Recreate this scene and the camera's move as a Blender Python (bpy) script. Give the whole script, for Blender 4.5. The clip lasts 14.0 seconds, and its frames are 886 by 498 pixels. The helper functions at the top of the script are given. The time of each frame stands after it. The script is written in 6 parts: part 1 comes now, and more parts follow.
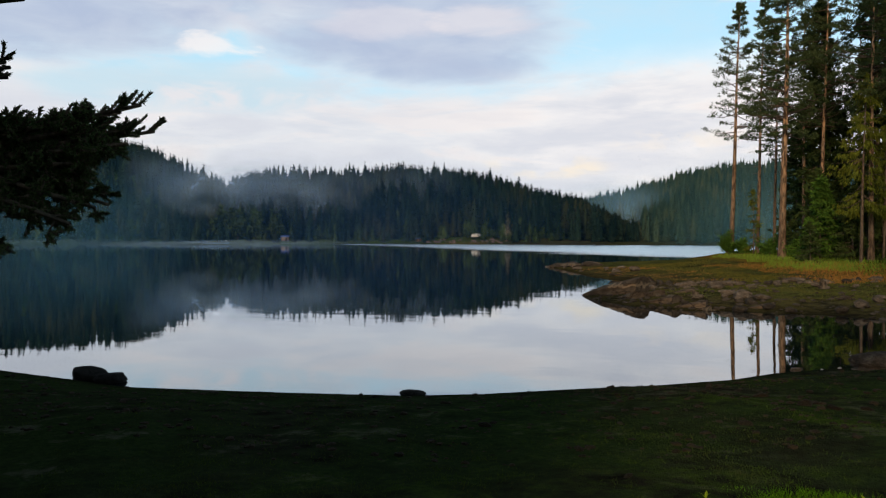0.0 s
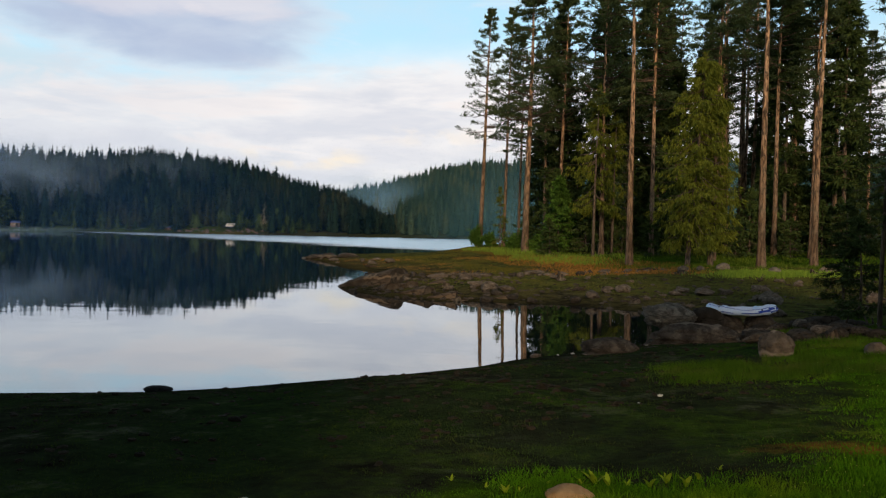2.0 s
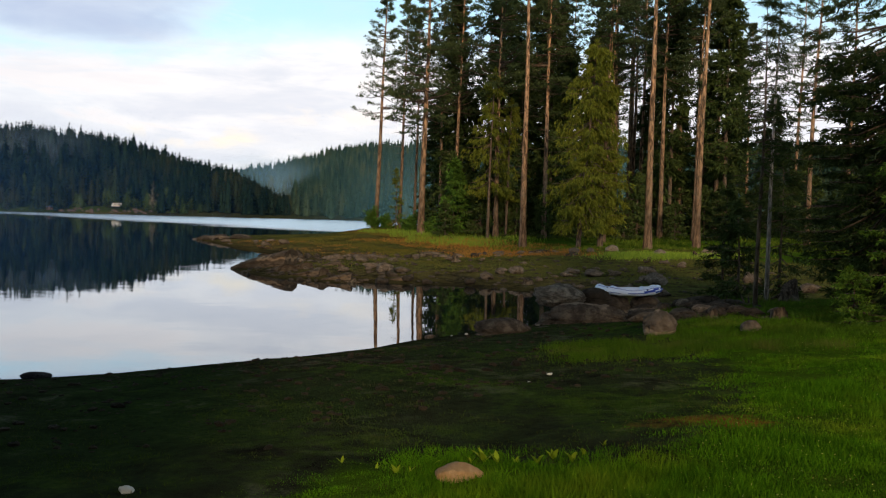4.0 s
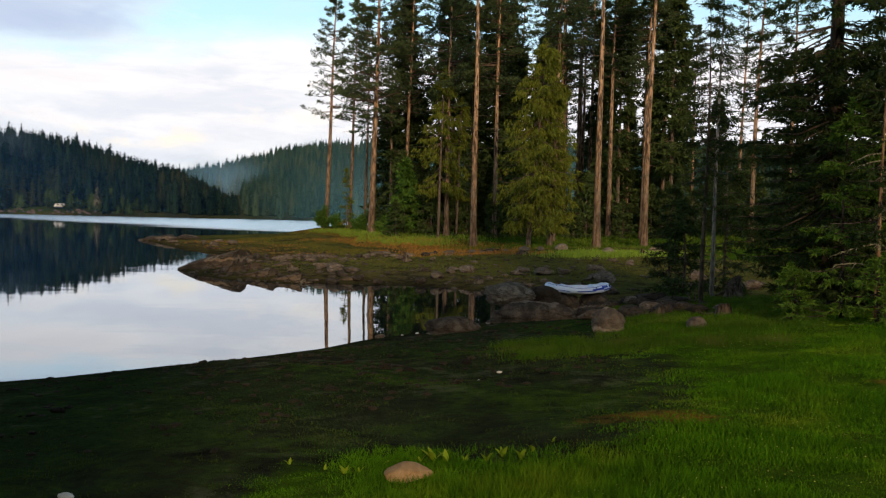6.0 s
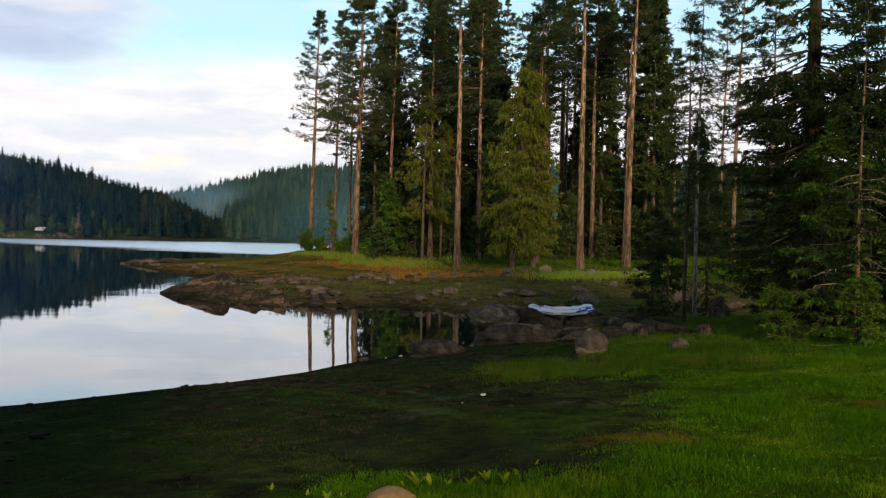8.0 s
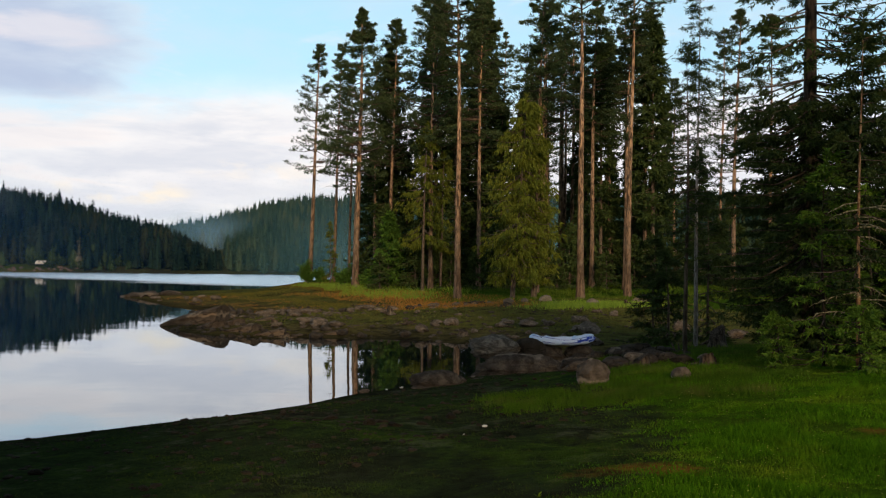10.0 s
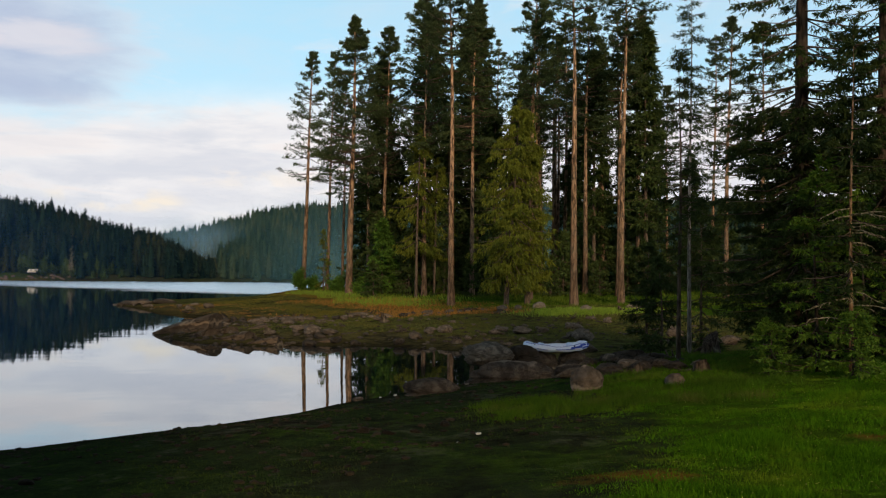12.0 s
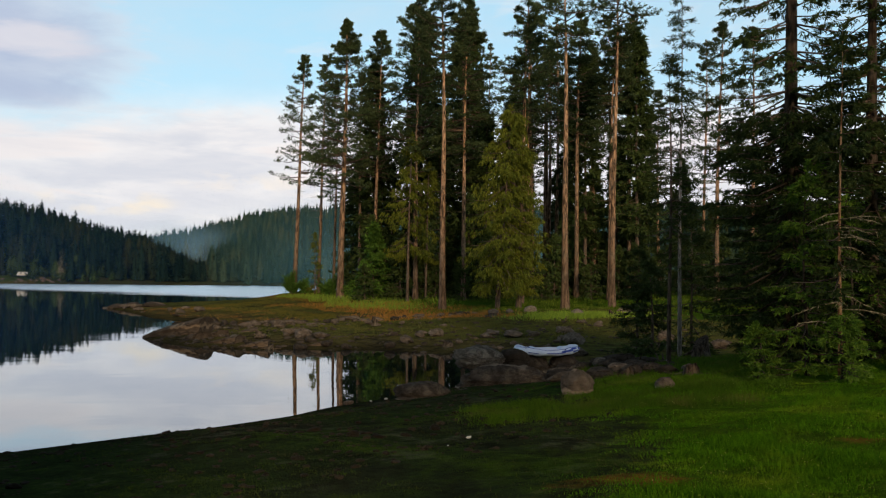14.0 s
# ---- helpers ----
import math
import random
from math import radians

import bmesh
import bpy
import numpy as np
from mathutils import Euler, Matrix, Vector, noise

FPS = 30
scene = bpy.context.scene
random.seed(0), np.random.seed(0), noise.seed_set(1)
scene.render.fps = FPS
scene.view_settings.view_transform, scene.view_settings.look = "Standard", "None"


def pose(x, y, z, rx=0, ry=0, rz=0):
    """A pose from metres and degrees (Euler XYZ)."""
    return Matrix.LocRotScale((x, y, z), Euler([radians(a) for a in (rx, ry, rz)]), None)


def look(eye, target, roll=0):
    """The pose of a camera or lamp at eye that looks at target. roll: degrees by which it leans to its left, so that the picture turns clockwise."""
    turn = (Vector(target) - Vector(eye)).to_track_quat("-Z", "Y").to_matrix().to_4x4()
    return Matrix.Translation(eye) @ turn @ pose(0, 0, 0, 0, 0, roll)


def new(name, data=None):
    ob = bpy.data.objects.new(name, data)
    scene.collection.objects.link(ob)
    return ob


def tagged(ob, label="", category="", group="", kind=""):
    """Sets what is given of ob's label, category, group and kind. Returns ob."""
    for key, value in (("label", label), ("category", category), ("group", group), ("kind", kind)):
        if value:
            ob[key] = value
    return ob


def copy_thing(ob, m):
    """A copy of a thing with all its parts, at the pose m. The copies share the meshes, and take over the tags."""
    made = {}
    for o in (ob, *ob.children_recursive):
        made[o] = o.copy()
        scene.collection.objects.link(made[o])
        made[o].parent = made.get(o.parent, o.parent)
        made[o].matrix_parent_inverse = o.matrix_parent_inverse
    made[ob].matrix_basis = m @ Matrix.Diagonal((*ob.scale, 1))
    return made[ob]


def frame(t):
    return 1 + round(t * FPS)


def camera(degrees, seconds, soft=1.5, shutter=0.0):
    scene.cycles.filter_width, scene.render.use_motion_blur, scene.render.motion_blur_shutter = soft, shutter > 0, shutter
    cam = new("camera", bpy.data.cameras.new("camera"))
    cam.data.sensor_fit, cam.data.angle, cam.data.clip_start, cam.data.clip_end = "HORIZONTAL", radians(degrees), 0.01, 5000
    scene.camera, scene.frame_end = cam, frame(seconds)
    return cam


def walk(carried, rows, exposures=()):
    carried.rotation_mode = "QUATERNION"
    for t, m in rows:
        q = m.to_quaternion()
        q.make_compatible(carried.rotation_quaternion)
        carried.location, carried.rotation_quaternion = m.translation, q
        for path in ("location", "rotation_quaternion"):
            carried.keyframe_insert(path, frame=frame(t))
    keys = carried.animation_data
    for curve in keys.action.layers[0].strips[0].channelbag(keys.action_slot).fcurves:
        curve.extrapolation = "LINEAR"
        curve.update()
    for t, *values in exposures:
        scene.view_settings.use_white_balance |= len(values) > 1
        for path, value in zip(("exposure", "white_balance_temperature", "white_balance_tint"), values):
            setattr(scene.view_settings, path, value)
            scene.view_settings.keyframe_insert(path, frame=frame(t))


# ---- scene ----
cam = camera(54.07, 14.0, soft=1.25)
# seconds, place, tilt, lean, turn: a hand-held pan to the right, then a tilt up
ROWS = [
    (0.0, -0.086, -0.114, 2.517, 89.322, -0.111, 27.968),
    (0.5, -0.080, -0.107, 2.518, 89.297, -0.349, 28.172),
    (1.0, -0.081, -0.098, 2.515, 89.355, -0.294, 25.551),
    (1.5, -0.099, -0.036, 2.501, 89.221, -0.681, 19.132),
    (2.0, -0.085, -0.050, 2.504, 88.931, -1.147, 12.054),
    (2.5, -0.073, -0.014, 2.497, 88.612, -1.367, 8.092),
    (3.0, -0.066, -0.023, 2.499, 88.249, -1.485, 6.466),
    (5.5, -0.039, -0.021, 2.498, 87.804, -1.298, 3.353),
    (6.0, -0.034, 0.007, 2.491, 87.921, -1.271, 1.997),
    (6.5, -0.027, 0.004, 2.492, 88.084, -1.145, 1.215),
    (7.0, -0.022, 0.003, 2.493, 88.265, -1.096, 0.922),
    (7.5, -0.021, -0.010, 2.500, 88.512, -1.007, 0.951),
    (8.0, -0.020, -0.007, 2.499, 89.396, -1.031, 0.941),
    (8.5, -0.024, -0.013, 2.504, 90.315, -1.070, 0.823),
    (9.0, -0.024, -0.018, 2.502, 90.822, -0.829, 0.874),
    (11.5, -0.010, 0.002, 2.500, 91.822, -0.492, 0.919),
    (12.0, -0.014, 0.003, 2.502, 91.885, -0.421, 0.535),
    (12.5, -0.010, -0.000, 2.499, 91.928, -0.268, 0.328),
    (13.0, -0.008, 0.004, 2.501, 91.951, -0.364, 0.279),
    (13.5, -0.007, -0.003, 2.500, 92.017, -0.388, 0.400),
    (14.0, -0.000, 0.000, 2.500, 92.131, -0.515, -0.019),]
walk(cam, [(t, pose(x, y, z, rx, ry, rz)) for t, x, y, z, rx, ry, rz in ROWS],
     [(0.0, -0.04), (1.0, -0.06), (1.5, -0.14), (2.0, -0.02), (2.5, 0.10), (3.0, 0.16), (5.5, 0.20), (7.0, 0.20), (8.0, 0.20), (9.0, 0.14), (11.5, -0.03), (14.0, -0.05)])

# ---------------------------------------------------------------- light
SUN_EL, SUN_AZ = radians(18), radians(169)   # low, behind the camera
world = bpy.data.worlds.new("evening_sky")
scene.world = world
world.use_nodes = True


class Nodes:
    """Short hand for building a node tree."""

    def __init__(self, tree):
        self.t = tree
        tree.nodes.clear()

    def n(self, kind, **kw):
        node = self.t.nodes.new(kind)
        for k, v in kw.items():
            if k == "ins":
                for a, b in v.items():
                    if isinstance(b, bpy.types.NodeSocket):
                        self.t.links.new(b, node.inputs[a])
                    else:
                        node.inputs[a].default_value = b
            elif k == "blend_type":
                node.blend_type = v
            elif k == "operation":
                node.operation = v
            elif k == "data_type":
                node.data_type = v
            elif k == "attribute_name":
                node.attribute_name = v
            elif k == "sky_type":
                node.sky_type = v
            elif k == "noise_dimensions":
                node.noise_dimensions = v
        return node

    def math(self, op, a, b=0.0, c=None):
        m = self.n("ShaderNodeMath", operation=op, ins={0: a, 1: b})
        if c is not None:
            if isinstance(c, bpy.types.NodeSocket):
                self.t.links.new(c, m.inputs[2])
            else:
                m.inputs[2].default_value = c
        return m.outputs[0]

    def ramp(self, fac, stops):
        r = self.n("ShaderNodeValToRGB", ins={0: fac})
        els = r.color_ramp.elements
        while len(els) < len(stops):
            els.new(0.5)
        for e, (p, c) in zip(els, stops):
            e.position = p
            e.color = (*c, 1) if len(c) == 3 else c
        return r.outputs[0]

    def mix(self, fac, a, b, blend="MIX"):
        m = self.n("ShaderNodeMix", data_type="RGBA", blend_type=blend)
        for i, v in ((0, fac), (6, a), (7, b)):
            if isinstance(v, bpy.types.NodeSocket):
                self.t.links.new(v, m.inputs[i])
            elif i == 0:
                m.inputs[0].default_value = v
            else:
                m.inputs[i].default_value = (*v, 1)
        return m.outputs[2]

    def noise(self, vec, scale, detail=4.0, rough=0.55, distort=0.0):
        n = self.n("ShaderNodeTexNoise", ins={"Scale": scale, "Detail": detail, "Roughness": rough, "Distortion": distort})
        if vec is not None:
            self.t.links.new(vec, n.inputs["Vector"])
        return n.outputs[0]

    def scaled(self, vec, s):
        return self.n("ShaderNodeMapping", ins={"Vector": vec, "Scale": s}).outputs[0]


def build_sky():
    N = Nodes(world.node_tree)
    co = N.n("ShaderNodeTexCoord").outputs["Generated"]
    sep = N.n("ShaderNodeSeparateXYZ", ins={0: co}).outputs
    sky = N.n("ShaderNodeTexSky", sky_type="NISHITA")
    sky.sun_disc = False
    sky.sun_elevation, sky.sun_rotation = SUN_EL, SUN_AZ
    sky.air_density, sky.dust_density, sky.ozone_density = 1.0, 1.0, 2.0
    # angle above the horizon and round it, in radians
    el = N.math("ARCSINE", N.math("MINIMUM", N.math("MAXIMUM", sep[2], -1.0), 1.0))
    az = N.math("ARCTAN2", N.math("MULTIPLY", sep[0], -1.0), sep[1])
    flat = N.n("ShaderNodeCombineXYZ", ins={0: N.math("MULTIPLY", az, 1.0), 1: N.math("MULTIPLY", el, 2.2), 2: 0.0}).outputs[0]
    big = N.noise(flat, 4.2, 7, 0.55, 0.5)
    fine = N.noise(flat, 11.0, 6, 0.6, 0.2)
    tex = N.math("ADD", N.math("MULTIPLY", big, 0.65), N.math("MULTIPLY", fine, 0.35))

    def blob(a, e, wa, we, fray=7.0, below=None, lo=0.1, hi=1.5, grain=None):
        """Soft mask round a direction, frayed by the noise; it may end sooner below."""
        da = N.math("DIVIDE", N.math("SUBTRACT", az, radians(a)), radians(wa))
        de = N.math("SUBTRACT", el, radians(e))
        up = N.math("DIVIDE", N.math("MAXIMUM", de, 0.0), radians(we))
        dn = N.math("DIVIDE", N.math("MINIMUM", de, 0.0), radians(below or we))
        d = N.math("ADD", N.math("MULTIPLY", da, da), N.math("ADD", N.math("MULTIPLY", up, up), N.math("MULTIPLY", dn, dn)))
        d = N.math("ADD", d, N.math("MULTIPLY", N.math("SUBTRACT", grain or tex, 0.5), fray))
        m = N.n("ShaderNodeMapRange", ins={0: d, 1: hi, 2: lo, 3: 0.0, 4: 1.0})
        m.interpolation_type = "SMOOTHSTEP"
        return m.outputs[0]

    def band(lo, hi, wob=0.05):
        e = N.math("ADD", el, N.math("MULTIPLY", N.math("SUBTRACT", tex, 0.5), wob * 4))
        m = N.n("ShaderNodeMapRange", ins={0: e, 1: radians(hi), 2: radians(lo), 3: 0.0, 4: 1.0})
        m.interpolation_type = "SMOOTHSTEP"
        return m.outputs[0]

    def streaks(sa, se, detail=6):
        v = N.n("ShaderNodeCombineXYZ", ins={0: N.math("MULTIPLY", az, sa), 1: N.math("MULTIPLY", el, se), 2: 0.0}).outputs[0]
        return N.noise(v, 1.0, detail, 0.58, 0.4)

    blue = N.mix(0.75, N.n("ShaderNodeVectorMath", operation="SCALE", ins={0: sky.outputs[0], "Scale": 0.25}).outputs[0], (0.46, 0.765, 0.915))
    wisp = streaks(6.0, 22.0)
    soft = streaks(5.0, 26.0, 5)
    puff = streaks(11.0, 26.0, 4)
    veil = N.ramp(tex, [(0.44, (0, 0, 0)), (0.60, (1, 1, 1))])
    col = N.mix(N.math("MULTIPLY", veil, 0.28), blue, (0.72, 0.78, 0.87))
    col = N.mix(N.math("MULTIPLY", N.ramp(wisp, [(0.56, (0, 0, 0)), (0.70, (1, 1, 1))]), 0.45), col, (0.86, 0.87, 0.92))
    # pale bank of cloud above the hills, mottled grey and rose
    col = N.mix(N.math("MULTIPLY", band(8.6, 11.2, 0.045), 0.95), col, (0.82, 0.84, 0.90))
    col = N.mix(N.math("MULTIPLY", blob(11, 7.2, 16, 4.6, 3.0), 0.62), col, (1.0, 0.97, 0.98))
    col = N.mix(N.math("MULTIPLY", blob(-15, 6.0, 18, 6.0, 2.0), 0.6), col, (1.0, 0.97, 0.98))
    tuft = streaks(9.0, 40.0, 6)
    col = N.mix(N.math("MULTIPLY", N.math("MULTIPLY", band(9.5, 12.0, 0.02), N.ramp(tuft, [(0.46, (0, 0, 0)), (0.62, (1, 1, 1))])), 0.5), col, (0.68, 0.73, 0.83))
    low = N.math("MULTIPLY", band(8.0, 10.5, 0.02), N.ramp(soft, [(0.42, (0, 0, 0)), (0.60, (1, 1, 1))]))
    col = N.mix(N.math("MULTIPLY", low, 0.55), col, (0.66, 0.70, 0.81))
    rose = N.math("MULTIPLY", band(9.0, 12.0, 0.02), N.ramp(soft, [(0.36, (1, 1, 1)), (0.46, (0, 0, 0))]))
    col = N.mix(N.math("MULTIPLY", rose, 0.5), col, (0.92, 0.86, 0.87))
    # a clear lane of pale blue under the dark clouds
    col = N.mix(N.math("MULTIPLY", blob(44, 9.4, 9, 1.5, 3.0, grain=wisp), 0.85), col, (0.60, 0.79, 0.92))
    col = N.mix(N.math("MULTIPLY", N.math("MULTIPLY", blob(42, 9.0, 7, 0.9, 2.0, grain=soft), N.ramp(puff, [(0.44, (0, 0, 0)), (0.58, (1, 1, 1))])), 0.7), col, (0.90, 0.84, 0.87))
    # lavender-grey clouds with level undersides
    shade = N.mix(N.ramp(puff, [(0.36, (0, 0, 0)), (0.64, (1, 1, 1))]), (0.46, 0.55, 0.75), (0.545, 0.63, 0.80))
    rim = (0.93, 0.92, 0.95)
    for a, e, wa, we, below in ((42.0, 16.6, 9.0, 5.0, 3.2), (55.0, 14.0, 12.5, 6.0, 3.2), (30.0, 13.0, 10.0, 6.0, 2.8)):
        col = N.mix(N.math("MULTIPLY", blob(a, e, wa * 1.12, we, 2.0, below * 1.12, 0.75, 1.15, wisp), 0.35), col, rim)
        col = N.mix(N.math("MULTIPLY", blob(a, e, wa, we, 1.8, below, 0.25, 1.45, wisp), 0.95), col, shade)
    col = N.mix(N.math("MULTIPLY", blob(28, 11.2, 6, 1.1, 2.0, grain=puff), 0.6), col, (0.46, 0.55, 0.75))
    # bright edges and warm glints
    col = N.mix(N.math("MULTIPLY", blob(42.6, 12.0, 3.0, 0.8, 6.0, None, 0.2, 1.2, puff), 0.7), col, (1.0, 0.96, 0.97))
    col = N.mix(N.math("MULTIPLY", blob(32.5, 13.8, 4.0, 1.2, 4.5, grain=wisp), 0.4), col, (0.90, 0.84, 0.88))
    col = N.mix(N.math("MULTIPLY", blob(25.0, 14.0, 3.4, 1.1, 4.5, grain=wisp), 0.5), col, (0.92, 0.87, 0.90))
    col = N.mix(N.math("MULTIPLY", N.math("MULTIPLY", blob(21.0, 4.7, 4.2, 0.8, 3, grain=soft), N.ramp(puff, [(0.45, (0, 0, 0)), (0.62, (1, 1, 1))])), 0.9), col, (1.0, 0.90, 0.76))
    col = N.mix(N.math("MULTIPLY", N.math("MULTIPLY", blob(14.0, 6.4, 4.5, 0.8, 3, grain=soft), N.ramp(puff, [(0.45, (0, 0, 0)), (0.62, (1, 1, 1))])), 0.7), col, (1.0, 0.92, 0.84))
    # towards the zenith the evening sky deepens, darkened out of view to dim the shore
    top = N.n("ShaderNodeMapRange", ins={0: el, 1: radians(17), 2: radians(48)})
    top.interpolation_type = "SMOOTHSTEP"
    deep = N.mix(0.5, N.n("ShaderNodeVectorMath", operation="SCALE", ins={0: sky.outputs[0], "Scale": 0.03}).outputs[0], (0.20, 0.225, 0.26))
    col = N.mix(top.outputs[0], col, deep)
    col = N.mix(1.0, col, (1.02, 1.0, 0.97), "MULTIPLY")      # evening warmth
    bg = N.n("ShaderNodeBackground", ins={0: col, 1: 1.0})
    N.t.links.new(bg.outputs[0], N.n("ShaderNodeOutputWorld").inputs[0])


build_sky()
sun = new("sun", bpy.data.lights.new("sun", "SUN"))
sun.data.energy, sun.data.angle, sun.data.color = 3.0, radians(7), (1.0, 0.71, 0.42)
sun.matrix_world = look((0, 0, 0), (-math.sin(SUN_AZ) * math.cos(SUN_EL), -math.cos(SUN_AZ) * math.cos(SUN_EL), -math.sin(SUN_EL)))

# ---------------------------------------------------------------- materials


def material(name):
    m = bpy.data.materials.new(name)
    m.use_nodes = True
    return m, Nodes(m.node_tree)


def finish(N, shader):
    N.t.links.new(shader, N.n("ShaderNodeOutputMaterial").inputs[0])


def principled(N, col, rough, bump=None, strength=0.3, dist=0.02, **ins):
    b = N.n("ShaderNodeBsdfPrincipled", ins={"Base Color": col if isinstance(col, bpy.types.NodeSocket) else (*col, 1), "Roughness": rough, "Specular IOR Level": 0.06, **ins})
    if bump is not None:
        bp = N.n("ShaderNodeBump", ins={"Height": bump, "Strength": strength, "Distance": dist})
        N.t.links.new(bp.outputs[0], b.inputs["Normal"])
    return b.outputs[0]


def foliage(name, dark, light, trans=0.25, gloss=0.08, patch=None, wide=0.028, mottle=0.0):
    m, N = material(name)
    geo = N.n("ShaderNodeNewGeometry")
    obj = N.n("ShaderNodeObjectInfo").outputs["Random"]
    pos = N.noise(geo.outputs["Position"], 0.9, 3)
    f = N.math("ADD", N.math("MULTIPLY", geo.outputs["Random Per Island"], 0.6), N.math("MULTIPLY", pos, 0.4))
    col = N.ramp(f, [(0.15, dark), (0.85, light)])
    col = N.mix(N.math("MULTIPLY", obj, 0.35), col, (dark[0] * 0.9, dark[1] * 0.75, dark[2] * 0.8))
    if patch:
        col = N.mix(N.ramp(N.noise(geo.outputs["Position"], wide, 4, 0.6), [(0.50, (0, 0, 0)), (0.66, (0.8, 0.8, 0.8))]), col, patch)
    if mottle:
        old = N.ramp(N.noise(geo.outputs["Position"], 3.2, 5, 0.65, 0.5), [(0.40, (1, 1, 1)), (0.58, (0, 0, 0))])
        col = N.mix(N.math("MULTIPLY", old, mottle), col, (dark[0] * 0.9, dark[1] * 0.7, dark[2]))
    p = principled(N, col, 0.7, **{"Specular IOR Level": gloss})
    t = N.n("ShaderNodeBsdfTranslucent", ins={0: col}).outputs[0]
    mx = N.n("ShaderNodeMixShader", ins={0: trans, 1: p, 2: t}).outputs[0]
    finish(N, mx)
    return m


M_PINE = foliage("pine_needles", (0.032, 0.055, 0.023), (0.100, 0.132, 0.050))
M_SPRUCE = foliage("spruce_needles", (0.022, 0.040, 0.012), (0.068, 0.098, 0.026))
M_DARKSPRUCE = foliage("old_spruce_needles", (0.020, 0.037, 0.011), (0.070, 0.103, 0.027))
# fresh green, brightened so the colour holds the sunlit look of bough tips
M_SPRUCE_LIT = foliage("sunlit_fresh_spruce_needles", (0.045, 0.105, 0.013), (0.165, 0.275, 0.034), 0.35)
# yellow-green needles, with part of their sunlit look put into the colour
M_LIME = foliage("sunlit_young_spruce_needles", (0.058, 0.082, 0.010), (0.175, 0.195, 0.026), 0.35)
M_LEAF = foliage("shrub_leaves", (0.03, 0.08, 0.012), (0.11, 0.20, 0.03), 0.35)
M_BLADE = foliage("grass_blades", (0.028, 0.104, 0.005), (0.138, 0.305, 0.012), 0.3, 0.0, (0.145, 0.215, 0.014), 0.9, 0.55)
# darker than the lawn blades: shade round boulders and spruces is put in
M_TALL = foliage("shaded_rank_grass_blades", (0.030, 0.080, 0.007), (0.112, 0.205, 0.020), 0.3, 0.0, (0.12, 0.13, 0.03), 1.3, 0.5)
M_BROAD = foliage("broad_leaves", (0.16, 0.25, 0.012), (0.32, 0.42, 0.03), 0.4)
M_THIN = foliage("thin_turf", (0.020, 0.044, 0.007), (0.060, 0.096, 0.016), 0.2, 0.0, (0.05, 0.045, 0.02), 1.5)
M_DRY = foliage("dry_grass_blades", (0.20, 0.098, 0.022), (0.42, 0.215, 0.050), 0.3)
M_REED = foliage("sedge_blades", (0.100, 0.180, 0.020), (0.26, 0.37, 0.045), 0.3)
M_MEADOW = foliage("olive_grass_blades", (0.070, 0.074, 0.014), (0.170, 0.145, 0.032), 0.3, 0.0)
M_TUFT = foliage("mossy_grass_blades", (0.052, 0.060, 0.015), (0.140, 0.138, 0.038), 0.3, 0.0)
# grass darkened so the colour carries the shade under the pines
M_WOODGRASS = foliage("shaded_grass_blades", (0.036, 0.070, 0.008), (0.120, 0.165, 0.022), 0.3, 0.0)
# albedo kept below real leaves: the crowns' missing self-shadow is put into it
M_WOODS = foliage("dimmed_far_wood_foliage", (0.0028, 0.009, 0.009), (0.014, 0.029, 0.019), 0.1, 0.0, (0.030, 0.034, 0.016))
M_SCRUB = foliage("far_scrub_leaves", (0.014, 0.028, 0.012), (0.046, 0.072, 0.026), 0.2, 0.0)
M_STRAW = foliage("straw_blades", (0.05, 0.045, 0.014), (0.11, 0.09, 0.03), 0.2, 0.0)
# paler than the nearer wood: part of the distance haze sits in this colour
M_DISTANT = foliage("hazed_distant_wood_foliage", (0.010, 0.026, 0.022), (0.042, 0.070, 0.042), 0.1, 0.0, (0.05, 0.062, 0.03))


def bark(name, low, high, z0, z1, flake):
    """Bark that turns from one colour to another up the stem."""
    m, N = material(name)
    tc = N.n("ShaderNodeTexCoord").outputs["Object"]
    z = N.n("ShaderNodeSeparateXYZ", ins={0: tc}).outputs[2]
    up = N.n("ShaderNodeMapRange", ins={0: N.math("ADD", z, N.math("MULTIPLY", N.noise(tc, 1.5), 3.0)), 1: z0, 2: z1}).outputs[0]
    st = N.scaled(tc, (1, 1, 0.22))
    fl = N.noise(st, flake, 6, 0.65, 0.4)
    big = N.noise(tc, 1.1, 3)
    col = N.mix(up, low, high)
    col = N.mix(N.ramp(fl, [(0.42, (1, 1, 1)), (0.6, (0, 0, 0))]), col, tuple(c * 0.35 for c in low))
    col = N.mix(N.math("MULTIPLY", N.ramp(big, [(0.5, (0, 0, 0)), (0.7, (1, 1, 1))]), 0.4), col, (0.16, 0.15, 0.12))
    finish(N, principled(N, col, 0.9, fl, 0.8, 0.03))
    return m


M_PINEBARK = bark("pine_bark", (0.150, 0.102, 0.070), (0.47, 0.285, 0.165), 3.0, 13.0, 9.0)
# orange sunlight on the half-dead spruce's trunk is put into this bark
M_LITBARK = bark("sunlit_spruce_bark", (0.34, 0.19, 0.09), (0.36, 0.23, 0.13), 0.5, 4.0, 18.0)
M_SPRUCEBARK = bark("spruce_bark", (0.11, 0.085, 0.065), (0.16, 0.11, 0.08), 2.0, 14.0, 14.0)
M_PALEBARK = bark("pale_bark", (0.22, 0.195, 0.165), (0.52, 0.47, 0.42), 2.0, 10.0, 16.0)
